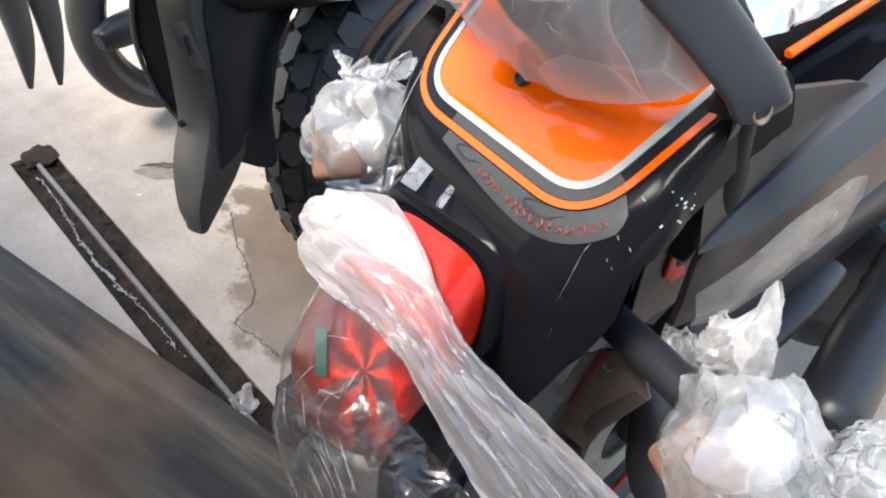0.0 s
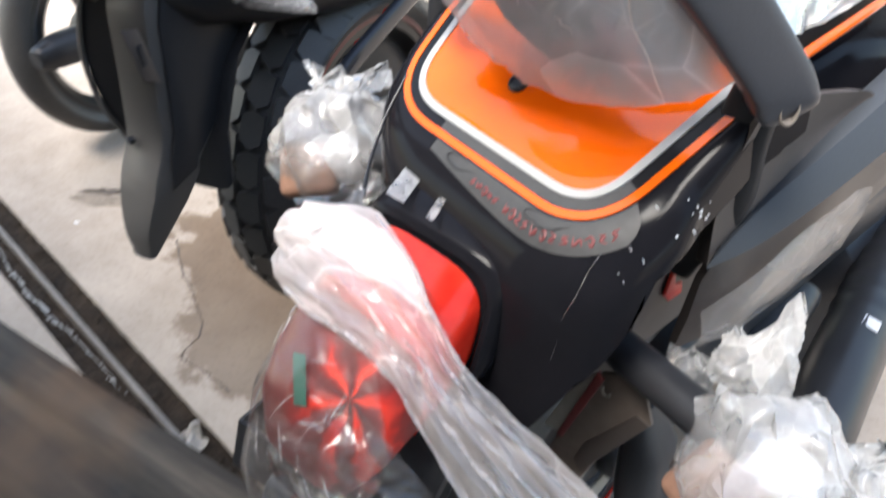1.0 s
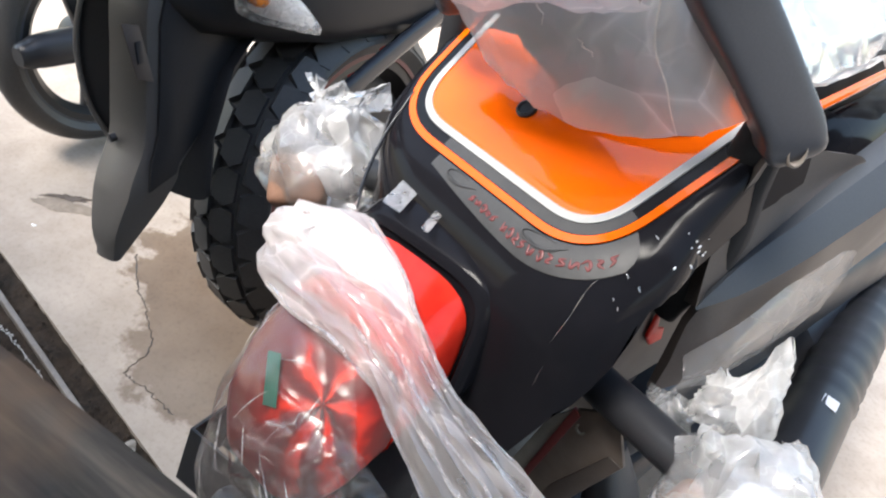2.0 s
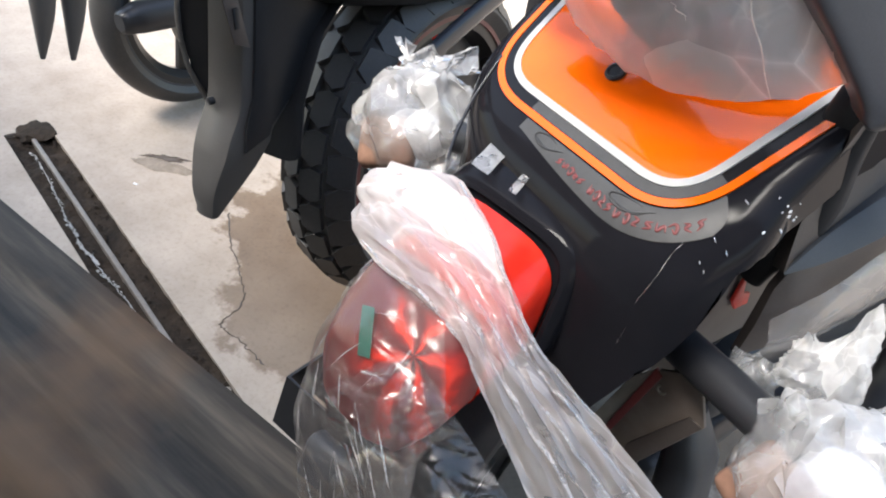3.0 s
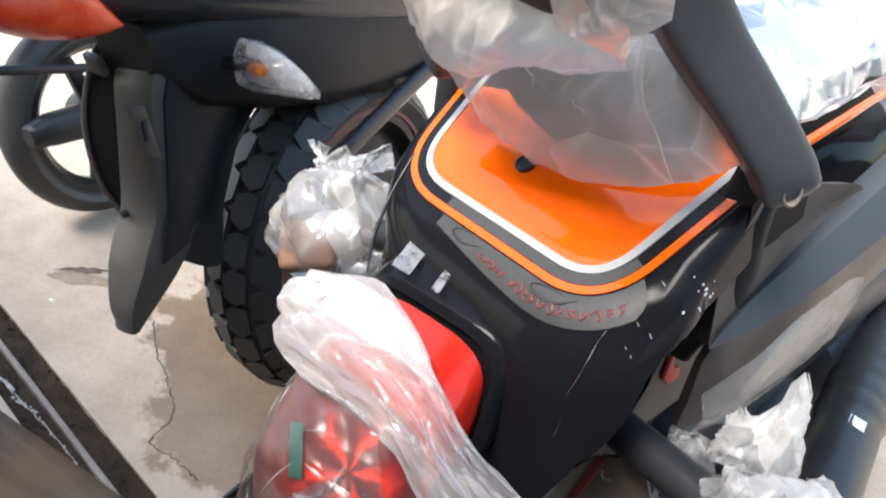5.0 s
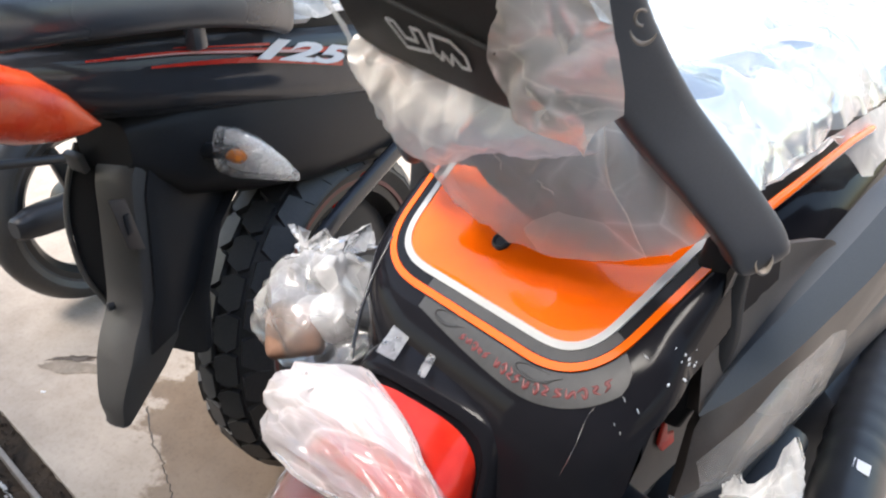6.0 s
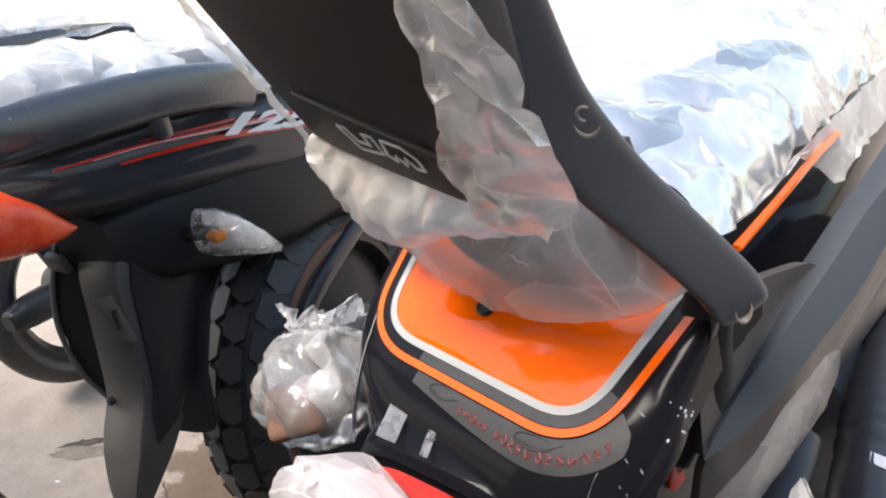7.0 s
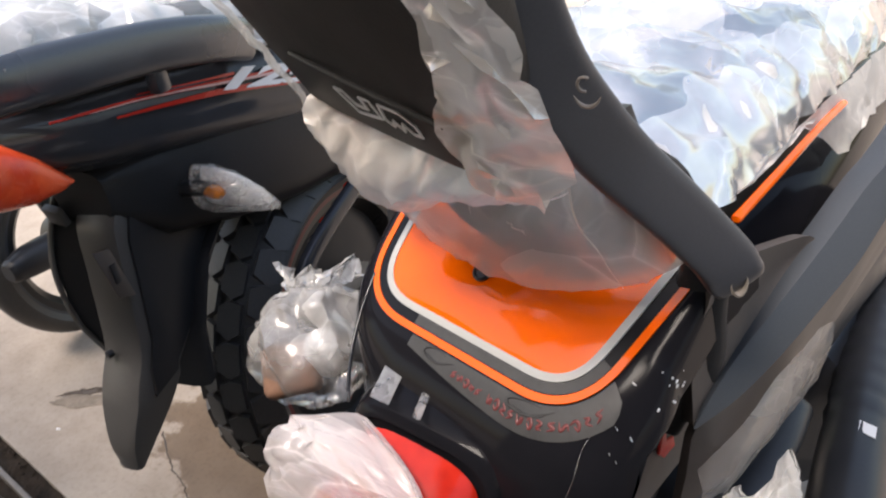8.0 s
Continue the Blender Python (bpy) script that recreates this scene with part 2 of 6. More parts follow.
    fr.inputs["IOR"].default_value = 1.5
    nt.links.new(bp.outputs["Normal"], fr.inputs["Normal"])
    fg = nt.nodes.new("ShaderNodeMath")
    fg.operation = "MULTIPLY_ADD"
    fg.inputs[1].default_value = gloss
    fg.inputs[2].default_value = 0.03
    nt.links.new(fr.outputs[0], fg.inputs[0])
    fin = nt.nodes.new("ShaderNodeMixShader")
    nt.links.new(fg.outputs[0], fin.inputs["Fac"])
    nt.links.new(body.outputs[0], fin.inputs[1])
    nt.links.new(glo.outputs[0], fin.inputs[2])
    nt.links.new(fin.outputs[0], out.inputs["Surface"])
    return m


CLEAR_LENS = film("clear_lens", (0.05, 0.3), 70, (0.3, 1, 1), 0.5, gloss=1.0, rough=0.1, relief=0.5, tint=(0.95, 0.95, 0.96))
FILM_LENS = film("clear_film_on_lamp", (0.0, 0.1), 24, (0.1, 0.7, 1.0), 0.3, relief=0.22, gloss=0.4, rough=0.18, tint=(0.7, 0.64, 0.62))
FILM_CLEAR = film("loose_clear_film", (0.0, 0.1), 26, (0.3, 0.5, 1.0), 0.4, relief=0.4, gloss=0.7, tint=(0.6, 0.58, 0.57))
FILM_THIN = film("thin_clear_film", (0.52, 0.8), 8, (0.6, 1, 1), 0.35, relief=0.2, gloss=0.4, rough=0.18, tint=(0.82, 0.795, 0.77))
FILM_MILKY = film("milky_film", (0.32, 0.72), 14, (0.4, 1, 1), 0.4, relief=0.14, tint=(0.88, 0.81, 0.74), gloss=0.3, rough=0.25)
FILM_HEM = film("doubled_milky_film", (0.72, 0.97), 14, (0.4, 1, 1), 0.3, relief=0.14, tint=(0.88, 0.82, 0.76), gloss=0.3, rough=0.25)
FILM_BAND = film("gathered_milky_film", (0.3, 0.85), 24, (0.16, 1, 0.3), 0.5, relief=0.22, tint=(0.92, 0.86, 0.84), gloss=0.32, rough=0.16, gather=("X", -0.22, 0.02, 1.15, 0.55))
FILM_RAIL = film("dusty_clear_film", (0.2, 0.62), 22, (1, 0.5, 1), 0.25, relief=0.12, tint=(0.38, 0.365, 0.355), gloss=0.14, rough=0.2)
FILM_PALE = film("pale_clear_film", (0.16, 0.5), 60, (1, 1, 1), 0.1, gloss=0.9, rough=0.12, relief=0.1, tint=(0.93, 0.92, 0.92))
FILM_FOLD = film("folded_film", (0.06, 0.34), 60, (1, 1, 1), 0.3, gloss=0.7, rough=0.2, relief=0.1, tint=(0.95, 0.92, 0.9))
FILM_WHITE = film("white_film", (0.1, 0.9), 13, (0.8, 0.5, 0.8), 0.5, gloss=0.5, rough=0.16, relief=0.2, tint=(0.9, 0.92, 0.95))
# whiter with height: film gathered there, and the sunlit top put into its cover
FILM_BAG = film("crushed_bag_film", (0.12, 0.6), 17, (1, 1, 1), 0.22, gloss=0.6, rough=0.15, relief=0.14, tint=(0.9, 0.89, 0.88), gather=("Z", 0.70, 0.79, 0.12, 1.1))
FILM_BUBBLE = film("bubble_wrap_film", (0.3, 0.75), 30, (1, 1, 1), 0.5, gloss=0.9, rough=0.12, relief=0.9, tint=(0.88, 0.9, 0.92))


def concrete():
    m, nt, b = nodes_of("worn_concrete")
    v = coords(nt)
    big, mid, fine = noise_node(nt, v, 1.3, 4), noise_node(nt, v, 7, 6, 0.65), noise_node(nt, v, 90, 5, 0.7)
    base = ramp(nt, mid, [(0.25, (0.275, 0.222, 0.178)), (0.5, (0.35, 0.291, 0.239)), (0.75, (0.43, 0.362, 0.303))])
    # A damp stain that lies behind the middle bike, with a ragged edge.
    tc = nt.nodes.new("ShaderNodeTexCoord")
    off = nt.nodes.new("ShaderNodeVectorMath")
    off.operation = "SUBTRACT"
    off.inputs[1].default_value = STAIN
    nt.links.new(tc.outputs["Object"], off.inputs[0])
    scl = nt.nodes.new("ShaderNodeVectorMath")
    scl.operation = "MULTIPLY"
    scl.inputs[1].default_value = (1 / 0.75, 1 / 0.56, 0)
    nt.links.new(off.outputs[0], scl.inputs[0])
    ln = nt.nodes.new("ShaderNodeVectorMath")
    ln.operation = "LENGTH"
    nt.links.new(scl.outputs[0], ln.inputs[0])
    add = nt.nodes.new("ShaderNodeMath")
    add.operation = "MULTIPLY_ADD"
    add.inputs[1].default_value = 0.62
    nt.links.new(noise_node(nt, v, 6, 6, 0.62), add.inputs[0])
    nt.links.new(ln.outputs["Value"], add.inputs[2])
    gt = nt.nodes.new("ShaderNodeMapRange")
    gt.inputs["From Min"].default_value, gt.inputs["From Max"].default_value = 1.205, 1.165
    nt.links.new(add.outputs[0], gt.inputs["Value"])
    mixs = nt.nodes.new("ShaderNodeMixRGB")
    mixs.blend_type = "MULTIPLY"
    sc = nt.nodes.new("ShaderNodeMath")
    sc.operation = "MULTIPLY"
    sc.inputs[1].default_value = 0.95
    nt.links.new(gt.outputs["Result"], sc.inputs[0])
    nt.links.new(sc.outputs[0], mixs.inputs["Fac"])
    nt.links.new(base, mixs.inputs["Color1"])
    mixs.inputs["Color2"].default_value = (0.37, 0.295, 0.222, 1)
    # Light dusting at a larger scale.
    dust = nt.nodes.new("ShaderNodeMixRGB")
    nt.links.new(ramp(nt, big, [(0.45, (0, 0, 0)), (0.7, (0.35, 0.35, 0.35))]), dust.inputs["Fac"])
    nt.links.new(mixs.outputs["Color"], dust.inputs["Color1"])
    dust.inputs["Color2"].default_value = (0.43, 0.38, 0.322, 1)
    spk = nt.nodes.new("ShaderNodeMixRGB")
    spk.blend_type = "MULTIPLY"
    spk.inputs["Fac"].default_value = 1.0
    nt.links.new(dust.outputs["Color"], spk.inputs["Color1"])
    nt.links.new(ramp(nt, fine, [(0.3, (0.82, 0.81, 0.8)), (0.5, (1, 1, 1))]), spk.inputs["Color2"])
    nt.links.new(spk.outputs["Color"], b.inputs["Base Color"])
    b.inputs["Roughness"].default_value = 0.82
    hs = nt.nodes.new("ShaderNodeMath")
    hs.operation = "MULTIPLY_ADD"
    hs.inputs[1].default_value = 0.3
    nt.links.new(fine, hs.inputs[0])
    nt.links.new(mid, hs.inputs[2])
    bump(nt, b, hs.outputs[0], 0.35, 0.006)
    return m


STAIN = (-0.62, 1.05, 0.0)
CONCRETE = concrete()


def sheet_paint():
    m, nt, b = nodes_of("weathered_brown_sheet_paint")
    v = coords(nt, (0.5, 6, 6))
    v2 = coords(nt)
    streak, patch, fine = noise_node(nt, v, 5, 5, 0.6), noise_node(nt, v2, 3.2, 4), noise_node(nt, v2, 150, 4)
    c1 = ramp(nt, streak, [(0.34, (0.012, 0.0105, 0.009)), (0.5, (0.034, 0.029, 0.023)), (0.66, (0.085, 0.07, 0.053))])
    mx = nt.nodes.new("ShaderNodeMixRGB")
    # the colour turns browner towards the -y side of the sheet
    sep = nt.nodes.new("ShaderNodeSeparateXYZ")
    nt.links.new(v2, sep.inputs[0])
    worn = nt.nodes.new("ShaderNodeMath")
    worn.operation = "MULTIPLY_ADD"
    worn.inputs[1].default_value = -1.2
    nt.links.new(sep.outputs["Y"], worn.inputs[0])
    nt.links.new(patch, worn.inputs[2])
    nt.links.new(ramp(nt, worn.outputs[0], [(0.1, (0, 0, 0)), (0.33, (0.85, 0.85, 0.85))]), mx.inputs["Fac"])
    nt.links.new(c1, mx.inputs["Color1"])
    mx.inputs["Color2"].default_value = (0.13, 0.075, 0.038, 1)
    nt.links.new(mx.outputs["Color"], b.inputs["Base Color"])
    b.inputs["Roughness"].default_value = 0.62
    b.inputs["Specular IOR Level"].default_value = 0.25
    bump(nt, b, fine, 0.2, 0.001)
    return m


SHEET = sheet_paint()
WALL_PAINT = plain("grey_wall_plaster", (0.2, 0.19, 0.175), (0.28, 0.265, 0.245), 0.85, grain=60, large=2, bump_s=0.3, bump_d=0.003)


# ---- mesh tools ----
def part(name, bm, material, parent=None, label="", smooth=True):
    """Links a bmesh as one mesh object, under a thing or a part."""
    me = bpy.data.meshes.new(name)
    bmesh.ops.recalc_face_normals(bm, faces=bm.faces)
    bm.to_mesh(me)
    bm.free()
    me.materials.append(material)
    if smooth:
        me.shade_smooth()
        me.set_sharp_from_angle(angle=radians(38))
    ob = new(name, me)
    ob.parent = parent
    if label:
        ob["label"] = label
    return ob


def thing(name, m, label, category, group="", kind=""):
    """An empty at a thing's base."""
    ob = new(name)
    ob.empty_display_size = 0.05
    ob.matrix_world = m
    return tagged(ob, label, category, group, kind)


def loft(rings, caps=True, closed=True):
    """A skin over rings of equally many points."""
    bm = bmesh.new()
    rows = [[bm.verts.new(p) for p in r] for r in rings]
    n = len(rows[0])
    for a, b in zip(rows, rows[1:]):
        for i in range(n if closed else n - 1):
            j = (i + 1) % n
            bm.faces.new((a[i], a[j], b[j], b[i]))
    if caps and closed:
        bm.faces.new(rows[0][::-1])
        bm.faces.new(rows[-1])
    return bm


def oval(c, u, v, power=2.0, n=24):
    """A rounded outline about c with half axes u and v; a higher power makes it squarer."""
    c, u, v = Vector(c), Vector(u), Vector(v)
    out = []
    for i in range(n):
        a = 2 * math.pi * i / n
        ca, sa = math.cos(a), math.sin(a)
        out.append(c + u * math.copysign(abs(ca) ** (2 / power), ca) + v * math.copysign(abs(sa) ** (2 / power), sa))
    return out


def bez(points, n=40):
    """Catmull-Rom through the points."""
    p = [Vector(q) for q in points]
    p = [p[0] * 2 - p[1], *p, p[-1] * 2 - p[-2]]
    out = []
    segs = len(p) - 3
    for k in range(n + 1):
        f = k / n * segs
        i = min(int(f), segs - 1)
        t = f - i
        a, b, c, d = p[i : i + 4]
        out.append(0.5 * ((2 * b) + (c - a) * t + (2 * a - 5 * b + 4 * c - d) * t * t + (3 * b - a - 3 * c + d) * t**3))
    return out


def tube(points, w, h=None, up=(0, 0, 1), power=2.0, n=24, sides=16, taper=None, round_ends=True):
    """A bar along a smooth line, w wide and h thick (half sizes)."""
    h = h or w
    path = bez(points, n)
    rings = []
    for i, c in enumerate(path):
        d = (path[min(i + 1, n)] - path[max(i - 1, 0)]).normalized()
        s = d.cross(Vector(up)).normalized()
        q = s.cross(d).normalized()
        k = taper(i / n) if taper else 1.0
        rings.append(oval(c, s * w * k, q * h * k, power, sides))
        if round_ends and i in (0, n):
            e = [oval(c - d * (min(w, h) * k * o if i == 0 else -min(w, h) * k * o), s * w * k * f, q * h * k * f, power, sides) for o, f in ((0.3, 0.92), (0.55, 0.7))]
            rings[-1:] = [e[1], e[0], rings[-1]] if i == 0 else [rings[-1], e[0], e[1]]
    return loft(rings)


def slab(outline, depth, bevel=0.003, segments=2):
    """A plate: an outline of points in a plane, pushed by depth (a vector), with rounded edges."""
    bm = bmesh.new()
    d = Vector(depth)
    a = [bm.verts.new(Vector(p)) for p in outline]
    b = [bm.verts.new(Vector(p) + d) for p in outline]
    bm.faces.new(a[::-1])
    bm.faces.new(b)
    for i in range(len(a)):
        j = (i + 1) % len(a)
        bm.faces.new((a[i], a[j], b[j], b[i]))
    bmesh.ops.recalc_face_normals(bm, faces=bm.faces)
    if bevel:
        rim = [e for e in bm.edges if any(len(f.verts) > 4 or f.calc_area() > 0 for f in e.link_faces) and ((e.verts[0] in a) == (e.verts[1] in a))]
        bmesh.ops.bevel(bm, geom=rim, offset=bevel, segments=segments, affect="EDGES", profile=0.5)
    return bm


def block(sx, sy, sz, bevel=0.004, m=None, segments=2):
    bm = bmesh.new()
    bmesh.ops.create_cube(bm, size=1.0)
    bmesh.ops.scale(bm, vec=(sx, sy, sz), verts=bm.verts)
    if bevel:
        bmesh.ops.bevel(bm, geom=bm.edges[:], offset=bevel, segments=segments, affect="EDGES", profile=0.5)
    if m is not None:
        bm.transform(m)
    return bm


def ribbon(path, widths, normal_of, thick=0.0012):
    """A thin raised strip along a line; normal_of gives the face's normal."""
    rings = []
    n = len(path)
    for i, c in enumerate(path):
        d = (path[min(i + 1, n - 1)] - path[max(i - 1, 0)]).normalized()
        nn = normal_of(c)
        s = d.cross(nn).normalized()
        w = widths(i / (n - 1)) if callable(widths) else widths
        rings.append([c - s * w, c - s * w + nn * thick, c + s * w + nn * thick, c + s * w])
    return loft(rings)


def lathe(profile, axis_m, steps=64):
    """Turns (radius, along) pairs about the local x axis of axis_m."""
    rings = []
    for i in range(steps + 1):
        a = 2 * math.pi * i / steps
        rings.append([axis_m @ Vector((x, r * math.cos(a), r * math.sin(a))) for r, x in profile])
    bm = loft(rings, caps=False, closed=True)
    bmesh.ops.remove_doubles(bm, verts=bm.verts, dist=1e-5)
    return bm


_fold_rng = random.Random(12)
FOLDS = [(Vector([_fold_rng.gauss(0, 1) for _ in range(3)]).normalized(), _fold_rng.uniform(0.7, 1.9), _fold_rng.uniform(0, 6)) for _ in range(9)]


def crumple(p, size, seed=0.0):
    """Flat facets between straight creases that rise and die out, as in crushed film: about -1 to 1."""
    q = p / size
    s = q + noise.noise_vector(q * 0.5 + Vector((seed, -seed, seed * 2))) * 0.7
    h = 0.0
    for k in range(6):
        d, f, o = FOLDS[(k + int(seed)) % 9]
        t = s.dot(d) * f * 0.8 + o + seed
        r = abs((t % 2.0) - 1.0) * 2 - 1
        live = min(1.0, max(0.0, noise.noise(q * 0.45 + d * (k * 3.1 + seed)) * 1.8 + 0.6))
        h += r * live / (0.8 + 0.45 * k)
    return h * 0.62


# ---- ground ----
CH = pose(-1.86, 0.672, 0, 0, 0, -7.7)   # the floor channel starts here and runs along +x


def quad_sheet(bm, x0, x1, y0, y1, z=0.0, flip=False):
    v = [bm.verts.new(CH @ Vector(p)) for p in ((x0, y0, z), (x1, y0, z), (x1, y1, z), (x0, y1, z))]
    bm.faces.new(v[::-1] if flip else v)


def ground():
    bm = bmesh.new()
    far, length, w, dep = 400.0, 6.0, 0.112, 0.035
    quad_sheet(bm, -far, far, 0, far)
    quad_sheet(bm, -far, far, -far, -w)
    quad_sheet(bm, -far, 0, -w, 0)
    quad_sheet(bm, length, far, -w, 0)
    quad_sheet(bm, 0, length, -w, 0, -dep)
    for a, b in (((0, 0), (length, 0)), ((length, 0), (length, -w)), ((length, -w), (0, -w)), ((0, -w), (0, 0))):
        v = [bm.verts.new(CH @ Vector(p)) for p in ((*a, 0), (*b, 0), (*b, -dep), (*a, -dep))]
        bm.faces.new(v)
    bmesh.ops.remove_doubles(bm, verts=bm.verts, dist=1e-4)
    return tagged(part("ground", bm, CONCRETE, smooth=False), "dusty worn concrete floor with a damp brown stain", "floor", kind="structure")


ground()


def rail():
    bm = tube([CH @ Vector((0.05, -0.052, -0.012)), CH @ Vector((1.5, -0.052, -0.012)), CH @ Vector((5.9, -0.052, -0.012))], 0.0062, 0.012, power=5, n=10)
    tagged(part("gate_rail", bm, RAIL_STEEL), "worn steel gate rail set in a dirt-filled floor channel", "rail", kind="structure")
    bm = bmesh.new()
    nu, nv = 260, 10
    grid = []
    for i in range(nu + 1):
        row = []
        for k in range(nv + 1):
            u, v = -0.01 + 6.0 * (i / nu) ** 1.6, 0.004 - 0.118 * k / nv
            p = CH @ Vector((u, v, 0))
            z = -0.016 + 0.012 * noise.noise(p * 22) + 0.006 * noise.noise(p * 70) + (0.008 if k in (0, nv) else 0)
            row.append(bm.verts.new(Vector((p.x, p.y, z))))
        grid.append(row)
    for a, b in zip(grid, grid[1:]):
        for k in range(nv):
            bm.faces.new((a[k], b[k], b[k + 1], a[k + 1]))
    tagged(part("dirt_bed", bm, RUST_DIRT), "dark dirt filling the rail channel", "dirt", kind="stuff")
    rng = random.Random(4)
    for name, mat, count, lo, hi, label in (("dirt", RUST_DIRT, 170, 0.0015, 0.004, "dark crumbled dirt and rust in the rail channel"), ("mortar_crumbs", WET_CRUMB, 150, 0.001, 0.0026, "pale crumbs of mortar strewn along the channel")):
        bm = bmesh.new()
        for k in range(count):
            u = rng.random() ** 1.2 * 1.7 + 0.02
            if name == "dirt":
                v = rng.uniform(-0.045, -0.002) if rng.random() < 0.7 else rng.uniform(-0.11, -0.06)
            else:
                u = rng.choice((rng.uniform(0.1, 0.95), rng.gauss(0.55, 0.1)))
                v = -0.083 + 0.010 * math.sin(u * 9) + 0.004 * math.sin(u * 55) + rng.gauss(0, 0.002)
            r = rng.uniform(lo, hi)
            geo = bmesh.ops.create_icosphere(bm, subdivisions=1, radius=r)
            c = CH @ Vector((u, v, -0.008 if v < 0 else 0.001))
            for vert in geo["verts"]:
                vert.co = Vector((vert.co.x * rng.uniform(0.8, 2.6), vert.co.y * rng.uniform(0.8, 1.6), vert.co.z * rng.uniform(0.4, 1.0))) + c
        tagged(part(name, bm, mat, smooth=False), label, "dirt", kind="stuff")
    line = []
    for k in range(150):
        u = 0.12 + 0.8 * k / 149
        line.append(CH @ Vector((u, -0.083 + 0.010 * math.sin(u * 9) + 0.005 * noise.noise(Vector((k * 0.3, 1, 0))), -0.006 + 0.002 * noise.noise(Vector((k * 0.5, 4, 0))))))
    seam = tube(line, 0.0018, 0.0012, n=300, sides=6, taper=lambda f: 0.35 + 0.9 * abs(noise.noise(Vector((f * 40, 0, 2)))))
    tagged(part("mortar_seam", seam, WET_CRUMB), "pale ragged seam of mortar in the channel", "mortar", kind="stuff")
    heap = bmesh.new()
    bmesh.ops.create_icosphere(heap, subdivisions=3, radius=1.0)
    for v in heap.verts:
        q = v.co.copy()
        s = 1 + 0.35 * noise.noise(q * 2.1) + 0.15 * noise.noise(q * 6)
        v.co = CH @ Vector((0.015 + q.x * 0.055 * s, -0.035 + q.y * 0.05 * s, -0.004 + max(q.z, -0.3) * 0.013 * s * (1 + 0.5 * noise.noise(q * 5))))
    tagged(part("dirt_heap", heap, RUST_DIRT), "dark clump of dirt at the end of the rail", "dirt", kind="stuff")


rail()


def unseen_wall():
    # out-of-view wall, added so that glossy parts reflect less sky
    bm = block(9.0, 0.2, 3.2, 0.01, pose(0.0, -4.2, 1.6))
    tagged(part("added_wall_south", bm, WALL_PAINT), "unseen grey wall added to close off the sky", "wall", kind="structure")


unseen_wall()


def shade_roof():
    # out-of-view slab, added to block sun and sky from the near area
    bm = block(10.0, 3.55, 0.1, 0.01, pose(0.0, -2.475, 2.65))
    tagged(part("ceiling", bm, WALL_PAINT), "unseen roof slab added to shade the foreground", "ceiling", kind="structure")


shade_roof()


# ---- bench of ribbed sheet beside the channel ----
def ribbed_bench():
    base = thing("metal_bench", pose(-0.75, -0.1, 0, 0, 0, 5), "low bench of dark weathered ribbed sheet metal", "bench")
    length, depth, top = 1.6, 0.75, 0.5
    prof = []
    for k in range(61):
        y = depth * k / 60
        s = math.sin(2 * math.pi * y / 0.15 + 0.8)
        prof.append((depth / 2 - y, top - 0.007 + 0.007 * math.copysign(abs(s) ** 0.5, s)))
    ring = prof + [(y, z - 0.02) for y, z in prof[::-1]]
    rings = [[Vector((x, y, z)) for y, z in ring] for x in (-length / 2, length / 2)]
    part("bench_top", loft(rings), SHEET, base)
    for x in (-0.7, 0.7):
        for y in (-0.3, 0.3):
            part("leg", block(0.04, 0.04, 0.478, 0.004, pose(x, y, 0.239)), SHEET, base)


ribbed_bench()


